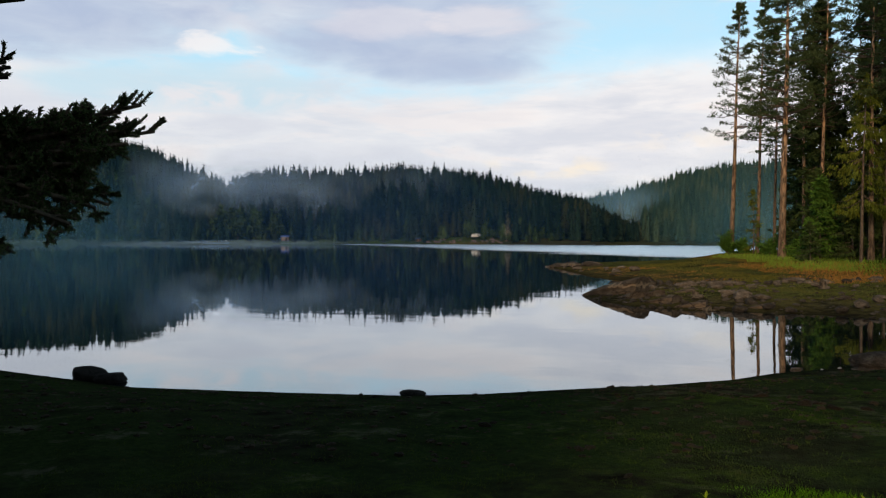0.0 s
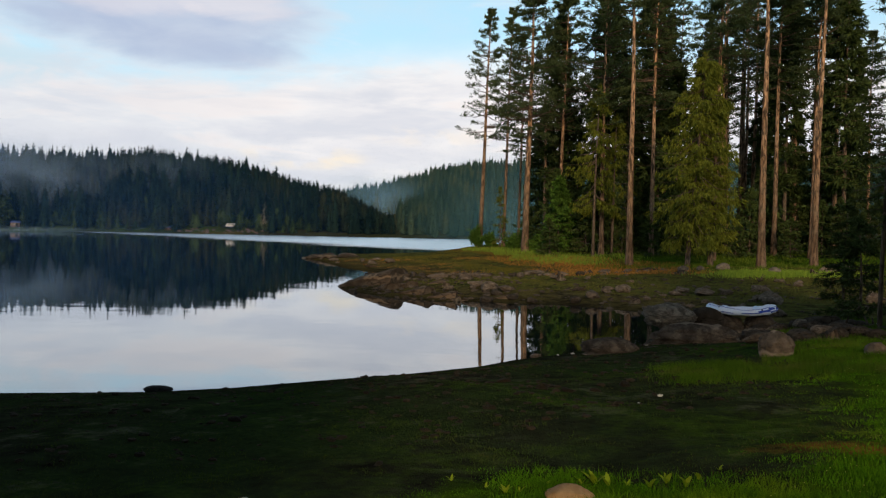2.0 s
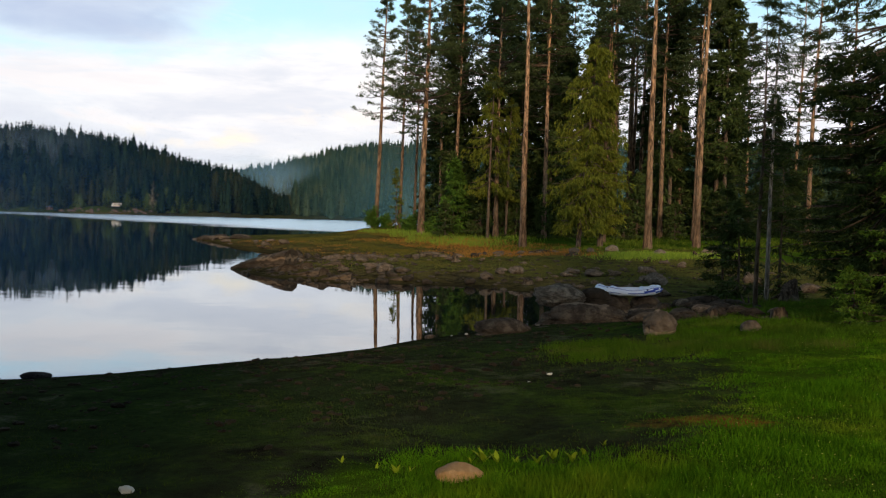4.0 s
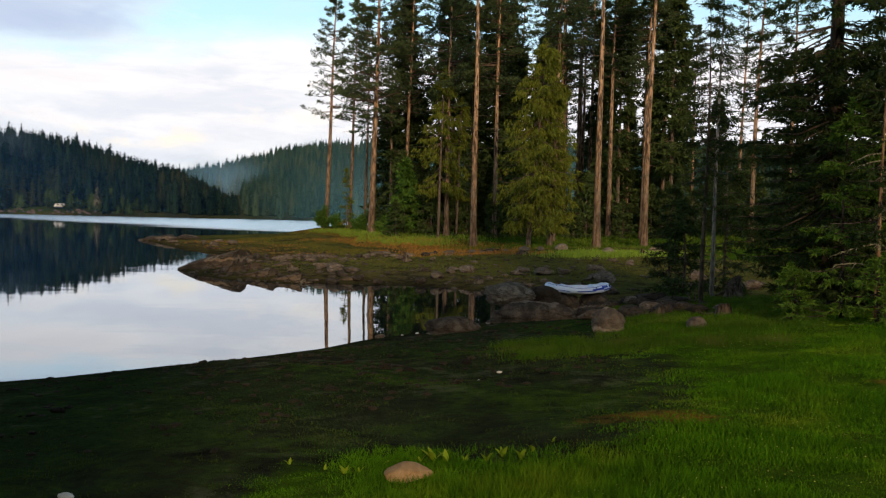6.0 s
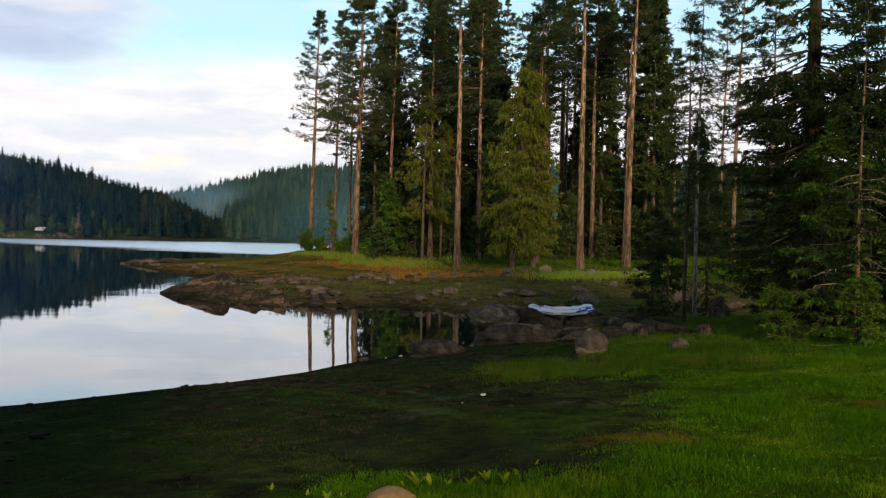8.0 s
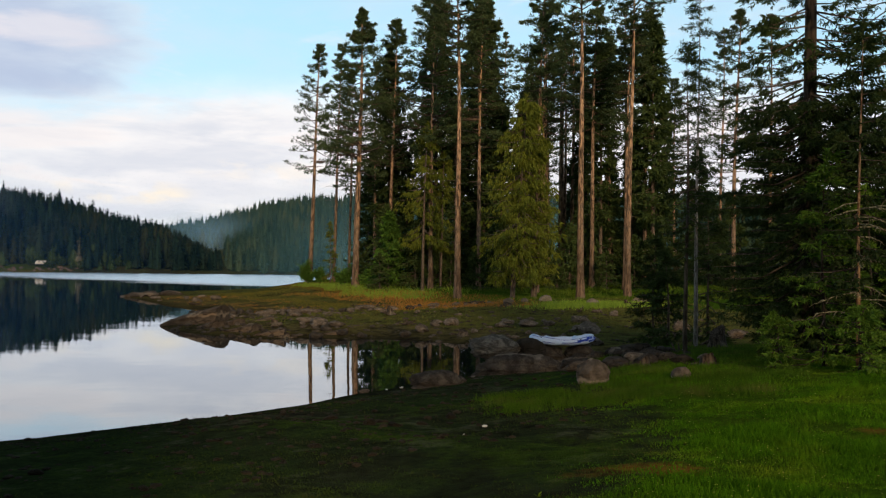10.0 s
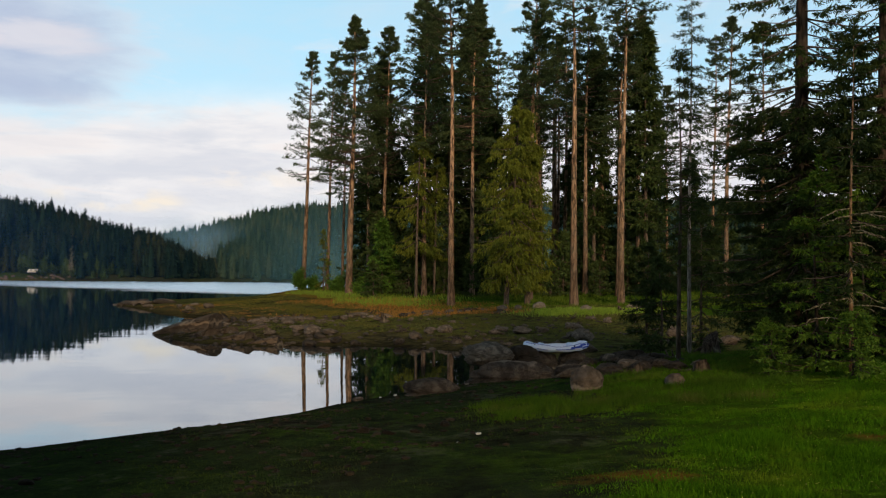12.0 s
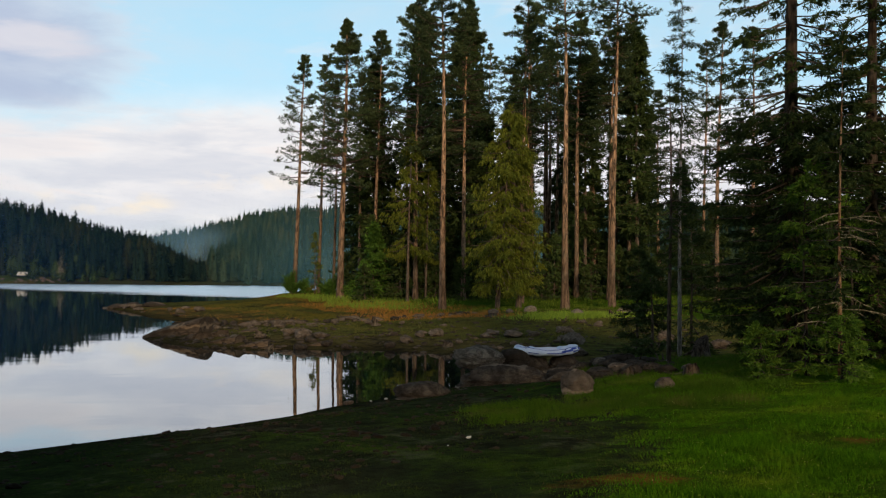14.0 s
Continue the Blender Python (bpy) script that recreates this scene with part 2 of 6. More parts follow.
# far darker than spruce_bark: the shade among dense boughs is put into it
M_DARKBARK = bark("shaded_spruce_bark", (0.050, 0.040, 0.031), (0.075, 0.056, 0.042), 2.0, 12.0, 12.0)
M_DEADWOOD = bark("weathered_wood", (0.060, 0.046, 0.034), (0.10, 0.078, 0.058), 0.0, 1.0, 20.0)
M_LICHEN = bark("lichened_twig", (0.30, 0.265, 0.165), (0.36, 0.32, 0.21), 0.0, 3.0, 18.0)


def stone(name, a, b, scale=3.0, lichen=0.3, bands=0.0, cracks=0.85, speck=0.0):
    m, N = material(name)
    tc = N.n("ShaderNodeTexCoord").outputs["Object"]
    rnd = N.n("ShaderNodeObjectInfo").outputs["Random"]
    big = N.noise(tc, scale, 5, 0.6)
    fine = N.noise(tc, scale * 14, 4, 0.7)
    line = N.math("ABSOLUTE", N.math("SUBTRACT", N.noise(N.scaled(tc, (0.5, 0.5, 2.0)), scale * 0.9, 3, 0.5, 0.6), 0.5))
    col = N.ramp(big, [(0.3, a), (0.7, b)])
    col = N.mix(N.math("MULTIPLY", fine, 0.5), col, tuple(c * 0.45 for c in a))
    col = N.mix(N.math("MULTIPLY", N.ramp(N.noise(tc, scale * 2.7, 6, 0.7), [(0.58, (0, 0, 0)), (0.66, (1, 1, 1))]), lichen), col, (0.30, 0.32, 0.25))
    col = N.mix(N.ramp(line, [(0.0, (cracks, cracks, cracks)), (0.026, (0, 0, 0))]), col, tuple(c * 0.2 for c in a))
    col = N.mix(N.math("MULTIPLY", rnd, 0.5), col, tuple(c * 0.6 for c in a))
    if speck:
        dots = N.ramp(N.noise(tc, scale * 3.6, 7, 0.78, 0.3), [(0.44, (1, 1, 1)), (0.55, (0, 0, 0))])
        col = N.mix(N.math("MULTIPLY", dots, speck), col, tuple(c * 0.45 for c in a))
    if bands:
        z = N.n("ShaderNodeSeparateXYZ", ins={0: tc}).outputs[2]
        w = N.math("SINE", N.math("ADD", N.math("MULTIPLY", z, bands), N.math("MULTIPLY", big, 6.0)))
        col = N.mix(N.ramp(w, [(0.75, (0, 0, 0)), (0.97, (0.45, 0.45, 0.45))]), col, tuple(min(1, c * 1.7) for c in b))
    h = N.math("ADD", N.math("MULTIPLY", fine, 0.4), N.math("MULTIPLY", N.math("MINIMUM", line, 0.03), 8.0 if cracks else 0.0))
    finish(N, principled(N, col, 0.85, h, 0.9, 0.05))
    return m


M_ROCK = stone("shore_stone", (0.070, 0.056, 0.045), (0.29, 0.238, 0.190), 2.5, 0.2)
M_SLAB = stone("brown_split_stone", (0.050, 0.037, 0.027), (0.215, 0.158, 0.108), 1.8, 0.1, 9.0)
M_BOULDER = stone("granite_boulder", (0.125, 0.113, 0.096), (0.47, 0.43, 0.37), 2.2, 0.3, 0.0, 0.85, 0.8)
M_BANDROCK = stone("banded_granite", (0.038, 0.032, 0.027), (0.180, 0.154, 0.128), 2.0, 0.15, 11.0, 0.45, 0.6)
M_WETROCK = stone("wet_shore_stone", (0.030, 0.025, 0.020), (0.115, 0.096, 0.078), 2.5, 0.05)
M_OCHRE = stone("ochre_stone", (0.42, 0.26, 0.13), (0.62, 0.44, 0.25), 4.0, 0.1, 0.0, 0.0)
M_BROWNROCK = stone("brown_banded_stone", (0.11, 0.090, 0.072), (0.25, 0.205, 0.162), 3.0, 0.15, 17.0, 0.3, 0.5)
M_CLOD = stone("dark_turf_lump", (0.018, 0.015, 0.010), (0.060, 0.048, 0.032), 6.0, 0.0)
M_REDSTONE = stone("reddish_stone", (0.085, 0.062, 0.050), (0.16, 0.125, 0.10), 1.0, 0.1)
M_PALE = stone("pale_stone", (0.17, 0.14, 0.11), (0.28, 0.24, 0.19), 3.0, 0.1)
M_BLACKROCK = stone("wet_black_stone", (0.02, 0.019, 0.018), (0.045, 0.042, 0.04), 3.0, 0.05)


def build_ground_material():
    m, N = material("lake_shore_ground")
    pos = N.n("ShaderNodeNewGeometry").outputs["Position"]
    cov = N.n("ShaderNodeAttribute", attribute_name="cover")
    ch = N.n("ShaderNodeSeparateColor", ins={0: cov.outputs["Color"]}).outputs
    n1 = N.noise(pos, 0.35, 5, 0.6)
    n2 = N.noise(pos, 2.2, 6, 0.65)
    n3 = N.noise(pos, 14.0, 5, 0.7)
    n4 = N.noise(pos, 70.0, 3, 0.6)
    mud = N.ramp(n2, [(0.3, (0.010, 0.0105, 0.009)), (0.5, (0.036, 0.033, 0.027)), (0.70, (0.105, 0.094, 0.078))])
    mud = N.mix(N.math("MULTIPLY", n3, 0.8), mud, (0.009, 0.009, 0.007))
    # the near bank's moss is darker: tree shade there is put into its colour
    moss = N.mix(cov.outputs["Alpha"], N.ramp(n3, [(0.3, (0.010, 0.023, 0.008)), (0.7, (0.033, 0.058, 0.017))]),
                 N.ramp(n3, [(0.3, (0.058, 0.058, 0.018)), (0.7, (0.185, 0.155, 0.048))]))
    grass = N.ramp(N.math("ADD", N.math("MULTIPLY", n3, 0.5), N.math("MULTIPLY", n2, 0.5)),
                   [(0.3, (0.018, 0.044, 0.004)), (0.55, (0.046, 0.088, 0.008)), (0.75, (0.090, 0.12, 0.014))])
    earth = N.ramp(n3, [(0.3, (0.115, 0.055, 0.012)), (0.7, (0.21, 0.105, 0.026))])
    # a thin green cover breaks up the mud
    col = N.mix(N.ramp(N.math("ADD", N.math("MULTIPLY", n1, 0.5), N.math("MULTIPLY", n2, 0.5)), [(0.38, (0, 0, 0)), (0.56, (0.85, 0.85, 0.85))]), mud, moss)
    n5 = N.noise(pos, 6.0, 5, 0.7)
    # dried crusts of grey silt
    col = N.mix(N.math("MULTIPLY", N.ramp(N.noise(pos, 1.1, 7, 0.75), [(0.57, (0, 0, 0)), (0.66, (1, 1, 1))]), N.math("MULTIPLY", n3, 0.75)), col, (0.12, 0.11, 0.095))
    g = N.math("ADD", ch[0], N.math("MULTIPLY", N.math("SUBTRACT", N.math("ADD", n2, n5), 1.0), 0.6))
    col = N.mix(N.ramp(g, [(0.40, (0, 0, 0)), (0.80, (1, 1, 1))]), col, grass)
    e = N.math("ADD", ch[1], N.math("MULTIPLY", N.math("SUBTRACT", n2, 0.5), 0.7))
    col = N.mix(N.ramp(e, [(0.45, (0, 0, 0)), (0.7, (1, 1, 1))]), col, earth)
    col = N.mix(N.math("MULTIPLY", ch[2], 0.75), col, (0.012, 0.010, 0.008))     # soaked margin
    h = N.math("ADD", N.math("MULTIPLY", n3, 0.6), N.math("MULTIPLY", n4, 0.3))
    wet = N.math("MULTIPLY", ch[2], 0.5)
    finish(N, principled(N, col, N.math("SUBTRACT", 0.95, wet), h, 0.9, 0.08, **{"Specular IOR Level": 0.0}))
    return m


M_GROUND = build_ground_material()


def build_water_material():
    m, N = material("lake_water")
    pos = N.n("ShaderNodeNewGeometry").outputs["Position"]
    x, y, _ = N.n("ShaderNodeSeparateXYZ", ins={0: pos}).outputs
    # a breeze ruffles the open water far out
    edge = N.math("ADD", N.math("ADD", y, x), N.math("MULTIPLY", N.noise(N.scaled(pos, (0.6, 1.0, 1.0)), 0.02, 3), 60.0))
    mr = N.n("ShaderNodeMapRange", ins={0: edge, 1: 110.0, 2: 138.0})
    mr.interpolation_type = "SMOOTHSTEP"
    far = mr.outputs[0]
    rough = N.math("ADD", 0.02, N.math("MULTIPLY", far, 0.24))
    w = N.noise(N.scaled(pos, (0.5, 1.0, 1.0)), 1.3, 2, 0.5)
    w2 = N.noise(pos, 0.25, 2, 0.5)
    h = N.math("ADD", N.math("MULTIPLY", w, 0.25), w2)
    p = N.n("ShaderNodeBsdfDiffuse", ins={0: (0.006, 0.011, 0.014, 1)})
    gl = N.n("ShaderNodeBsdfGlossy", ins={0: (0.905, 0.955, 1.0, 1), 1: rough})
    bp = N.n("ShaderNodeBump", ins={"Height": h, "Strength": 0.05, "Distance": 0.12})
    N.t.links.new(bp.outputs[0], gl.inputs["Normal"])
    fr = N.n("ShaderNodeFresnel", ins={0: 1.8})
    mx = N.n("ShaderNodeMixShader", ins={0: N.math("POWER", fr.outputs[0], 0.76), 1: p.outputs[0], 2: gl.outputs[0]})
    finish(N, mx.outputs[0])
    return m


M_WATER = build_water_material()


def plain(name, col, rough=0.6, metal=0.0, var=0.15):
    m, N = material(name)
    tc = N.n("ShaderNodeTexCoord").outputs["Object"]
    f = N.noise(tc, 9.0, 4, 0.6)
    c = N.mix(N.math("MULTIPLY", f, var * 2), col, tuple(v * 0.55 for v in col))
    finish(N, principled(N, c, rough, f, 0.1, 0.01, Metallic=metal))
    return m


M_WHITE_PVC = plain("white_boat_skin", (0.52, 0.66, 0.90), 0.45)
M_BLUE_PVC = plain("blue_boat_skin", (0.02, 0.06, 0.42), 0.45)
M_YELLOW = plain("yellow_petals", (0.55, 0.58, 0.16), 0.6)
M_BLACK = plain("black_rubber", (0.02, 0.02, 0.022), 0.6)
M_WHITE = plain("weathered_white_paint", (0.50, 0.50, 0.48), 0.6)
M_GLASSY = plain("dark_window", (0.03, 0.035, 0.04), 0.15)
M_REDBROWN = plain("red_brown_boards", (0.11, 0.065, 0.052), 0.8)
M_BLUE_TARP = plain("blue_tarpaulin", (0.06, 0.11, 0.28), 0.6)
M_GREYBOARD = plain("grey_boards", (0.15, 0.125, 0.115), 0.8)
M_PAPER = plain("white_paper", (0.50, 0.51, 0.49), 0.7)


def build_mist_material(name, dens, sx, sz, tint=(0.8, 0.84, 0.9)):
    """Thin drifting mist, also tinted as stand-in haze: mostly clear, thicker where the noise says."""
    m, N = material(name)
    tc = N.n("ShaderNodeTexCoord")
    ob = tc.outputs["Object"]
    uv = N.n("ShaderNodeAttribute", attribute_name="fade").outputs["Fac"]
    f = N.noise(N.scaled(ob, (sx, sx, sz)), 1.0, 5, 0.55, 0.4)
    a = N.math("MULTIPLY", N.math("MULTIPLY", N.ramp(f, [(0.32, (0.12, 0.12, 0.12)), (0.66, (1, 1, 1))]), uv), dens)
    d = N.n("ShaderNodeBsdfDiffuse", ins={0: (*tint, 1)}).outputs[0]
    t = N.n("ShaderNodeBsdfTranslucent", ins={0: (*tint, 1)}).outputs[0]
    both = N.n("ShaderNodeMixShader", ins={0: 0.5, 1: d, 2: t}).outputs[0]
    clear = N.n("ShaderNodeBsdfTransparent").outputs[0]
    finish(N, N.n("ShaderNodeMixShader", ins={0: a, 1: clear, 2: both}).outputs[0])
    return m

# ---------------------------------------------------------------- helpers for meshes


def smooth(a, b, v):
    t = np.clip((np.asarray(v, float) - a) / (b - a), 0, 1)
    return t * t * (3 - 2 * t)


def raw_mesh(name, verts, faces, material_, flat=True):
    me = bpy.data.meshes.new(name)
    verts = np.asarray(verts, np.float32)
    if isinstance(faces, np.ndarray):
        k = faces.shape[1]
        me.vertices.add(len(verts))
        me.vertices.foreach_set("co", verts.ravel())
        me.loops.add(faces.size)
        me.loops.foreach_set("vertex_index", faces.astype(np.int32).ravel())
        me.polygons.add(len(faces))
        me.polygons.foreach_set("loop_start", np.arange(0, faces.size, k, dtype=np.int32))
        me.update(calc_edges=True)
    else:
        me.from_pydata(verts.tolist(), [], [list(map(int, f)) for f in faces])
    me.polygons.foreach_set("use_smooth", [not flat] * len(me.polygons))
    mats = material_ if isinstance(material_, (list, tuple)) else [material_]
    for mt in mats:
        me.materials.append(mt)
    return me


def part(name, bm, material_, parent, label="", flat=False):
    """Links a bmesh or a ready mesh as one mesh object under a thing or a part."""
    if isinstance(bm, bmesh.types.BMesh):
        me = bpy.data.meshes.new(name)
        bm.to_mesh(me)
        bm.free()
        me.polygons.foreach_set("use_smooth", [not flat] * len(me.polygons))
        me.materials.append(material_)
    else:
        me = bm
    ob = new(name, me)
    ob.parent = parent
    if label:
        tagged(ob, label)
    return ob


def thing(name, x, y, z, label, category, group="", turn=0.0, kind=""):
    e = new(name)
    e.empty_display_size = 0.2
    e.matrix_world = pose(x, y, z, 0, 0, turn)
    return tagged(e, label, category, group, kind)


def tube(points, radii, n=8):
    """Quads of a round stem along points."""
    p = np.asarray(points, float)
    r = np.asarray(radii, float)
    d = np.gradient(p, axis=0)
    d /= np.linalg.norm(d, axis=1)[:, None] + 1e-9
    ref = np.where(np.abs(d[:, 2:3]) > 0.9, np.array([[1.0, 0, 0]]), np.array([[0, 0, 1.0]]))
    a = np.cross(d, ref)
    a /= np.linalg.norm(a, axis=1)[:, None] + 1e-9
    b = np.cross(d, a)
    th = np.linspace(0, 2 * np.pi, n, endpoint=False)
    v = p[:, None] + r[:, None, None] * (np.cos(th)[None, :, None] * a[:, None] + np.sin(th)[None, :, None] * b[:, None])
    i = np.arange(len(p) - 1)[:, None] * n
    k = np.arange(n)[None]
    k2 = (k + 1) % n
    f = np.stack([i + k, i + k2, i + n + k2, i + n + k], -1).reshape(-1, 4)
    return v.reshape(-1, 3), f


class Heap:
    """Gathers pieces of quads and triangles into one mesh."""

    def __init__(self):
        self.v, self.f, self.n = [], [], 0

    def add(self, v, f):
        self.v.append(np.asarray(v, float))
        f = np.asarray(f)
        if f.shape[1] == 3:
            f = np.concatenate([f, f[:, 2:3]], 1)
        self.f.append(f + self.n)
        self.n += len(v)

    def mesh(self, name, mat, flat=False):
        v, f = np.concatenate(self.v), np.concatenate(self.f)
        tri = f[:, 2] == f[:, 3]
        if tri.all():
            return raw_mesh(name, v, f[:, :3], mat, flat)
        if not tri.any():
            return raw_mesh(name, v, f, mat, flat)
        return raw_mesh(name, v, [q[:3] if t else q for q, t in zip(f.tolist(), tri)], mat, flat)


def blades(base, way, length, width, rng):
    """One thin pointed leaf a row: a triangle from base along way."""
    n = len(base)
    way = way / (np.linalg.norm(way, axis=1)[:, None] + 1e-9)
    side = np.cross(way, rng.normal(size=(n, 3)))
    side /= np.linalg.norm(side, axis=1)[:, None] + 1e-9
    w = np.broadcast_to(np.asarray(width, float), (n,))[:, None]
    l = np.broadcast_to(np.asarray(length, float), (n,))[:, None]
    mid = base + way * l * 0.4
    v = np.stack([base, mid + side * w * 0.5, base + way * l, mid - side * w * 0.5], 1).reshape(-1, 3)
    i = np.arange(n)[:, None] * 4
    return v, i + np.array([[0, 1, 2, 3]])


# ---------------------------------------------------------------- the plan: lake and land
LAKE = np.array([
    (-15.3, 10.5), (-13.2, 10.4), (-11.7, 10.3), (-9.8, 10.9), (-8.1, 11.5), (-7.1, 11.9), (-6.1, 12.6), (-5.1, 13.6),
    (-3.9, 14.7), (-2.8, 16.0), (-2.2, 17.2), (-1.5, 18.1), (-0.8, 19.2), (0.4, 20.6), (1.0, 23.0), (1.1, 26.0), (0.4, 29.6),
    (-1.6, 31.0), (-2.6, 31.7), (-3.9, 31.2), (-5.3, 31.6), (-6.8, 30.7), (-8.1, 31.6), (-9.5, 32.3), (-10.9, 33.8), (-12.9, 37.2),
    (-12.6, 40.0), (-11.6, 43.5), (-12.2, 47.0), (-15.4, 52.1), (-17.9, 54.2), (-21.0, 60.0), (-27.0, 71.0), (-29.5, 79.0),
    (-28.0, 88.0), (-24.0, 97.0), (-19.5, 107.0), (-14.0, 130.0), (10.0, 185.0), (30.0, 260.0), (0.0, 340.0), (-67.0, 356.0),
    (-156.0, 357.0), (-230.0, 338.0), (-262.0, 310.0), (-300.0, 265.0), (-330.0, 205.0), (-345.0, 120.0), (-260.0, 60.0), (-90.0, 22.0), (-40.0, 9.0), (-22.0, 9.6)])


def shore(x, y):
    """Metres from the water's edge: above nought on land, below it in the lake."""
    x, y = np.asarray(x, float), np.asarray(y, float)
    best = np.full(x.shape, 1e9)
    inside = np.zeros(x.shape, bool)
    for (ax, ay), (bx, by) in zip(LAKE, np.roll(LAKE, -1, axis=0)):
        dx, dy = bx - ax, by - ay
        t = np.clip(((x - ax) * dx + (y - ay) * dy) / (dx * dx + dy * dy), 0, 1)
        best = np.minimum(best, np.hypot(x - ax - t * dx, y - ay - t * dy))
        if dy:
            inside ^= ((ay > y) != (by > y)) & (x < ax + (y - ay) * dx / dy)
    return np.where(inside, -best, best)


def waves(x, y, s, k):
    """Cheap smooth unevenness."""
    return (np.sin(x / s + k) * np.cos(y / (s * 1.3) + 2 * k) + np.sin((x + y) / (s * 0.61) + 3 * k) * 0.6
            + np.cos((x * 0.7 - y) / (s * 0.37) + k) * 0.35) / 1.95


# directions (degrees to the left of straight ahead) and heights of the wooded ridges
RIDGE_NEAR = np.array([(13.0, -0.4), (16.0, 0.9), (18.9, 2.65), (21.8, 3.25), (25.5, 4.35), (31.0, 4.8), (34.8, 4.45), (39.5, 4.5), (42.0, 3.7), (43.7, 4.3), (45.4, 5.2), (47.8, 6.0), (52.0, 6.2), (60.0, 6.3)])
RIDGE_FAR = np.array([(-60.0, 5.0), (0.0, 5.0), (8.1, 4.8), (10.1, 4.7), (12.8, 4.2), (15.8, 3.3), (18.9, 2.6), (24.0, 1.6), (40.0, 1.0)])
R_NEAR, R_FAR, TREE = 540.0, 900.0, 14.0


def ground(x, y, d=None):
    x, y = np.asarray(x, float), np.asarray(y, float)
    if d is None:
        d = shore(x, y)
    r = np.hypot(x, y)
    az = np.degrees(np.arctan2(-x, y))
    dl = np.maximum(d, 0)
    near = 1.0 * (1 - np.exp(-dl / 6)) + 0.05 * np.clip(x, 0, 12) * smooth(1, 5, dl)
    pen = 0.38 * (1 - np.exp(-dl / 2.5)) + 0.55 * smooth(5, 18, dl) + 0.65 * smooth(50, 72, y) * smooth(-20, -11, x) + 0.25 * smooth(4, 14, x) * smooth(52, 60, y)
    far_bank = 0.9 * (1 - np.exp(-dl / 3)) + 2.0 * smooth(3, 14, dl) * smooth(17, 23, az) + 0.02 * dl
    s = smooth(17, 30, y + 0.25 * x)
    z = near * (1 - s) + pen * s
    f = smooth(120, 200, r)
    z = z * (1 - f) + far_bank * f
    up = np.interp(az, RIDGE_NEAR[:, 0], RIDGE_NEAR[:, 1])
    a = (R_NEAR * np.tan(np.radians(up)) + 2.5 - TREE) * smooth(0, 1, (r - 405) / (R_NEAR - 405)) * (az > 10)
    up = np.interp(az, RIDGE_FAR[:, 0], RIDGE_FAR[:, 1])
    b = (R_FAR * np.tan(np.radians(up)) + 2.5 - TREE) * smooth(0, 1, (r - 400) / (R_FAR - 400))
    front = (y > 0) & (d > 0)
    z = np.where(front, np.maximum(z, np.maximum(a, b)), z)
    bump = 0.045 * waves(x, y, 1.3, 1.0) + 0.03 * waves(x, y, 0.45, 2.0) + 0.022 * waves(x, y, 0.17, 0.5) + 0.05 * waves(x, y, 6.0, 0.3) * smooth(1, 5, dl)
    bump = np.where(r < 150, bump, 0) * smooth(0.0, 1.2, dl)
    bed = np.maximum(d * 0.16, -3.0)
    return np.where(d > 0, np.maximum(z + bump, 0.006), bed)


def gz(x, y):
    return float(ground(np.array([x]), np.array([y]))[0])


def lawn_edge(x, y):
    """Metres inside the lawn, which begins along a slanting line and runs on beside the boulders."""
    return x - 0.35 - np.clip(0.6 * (y - 5.5), -1.5, 2.0) + 0.25 * waves(x, y, 1.5, 0.4)


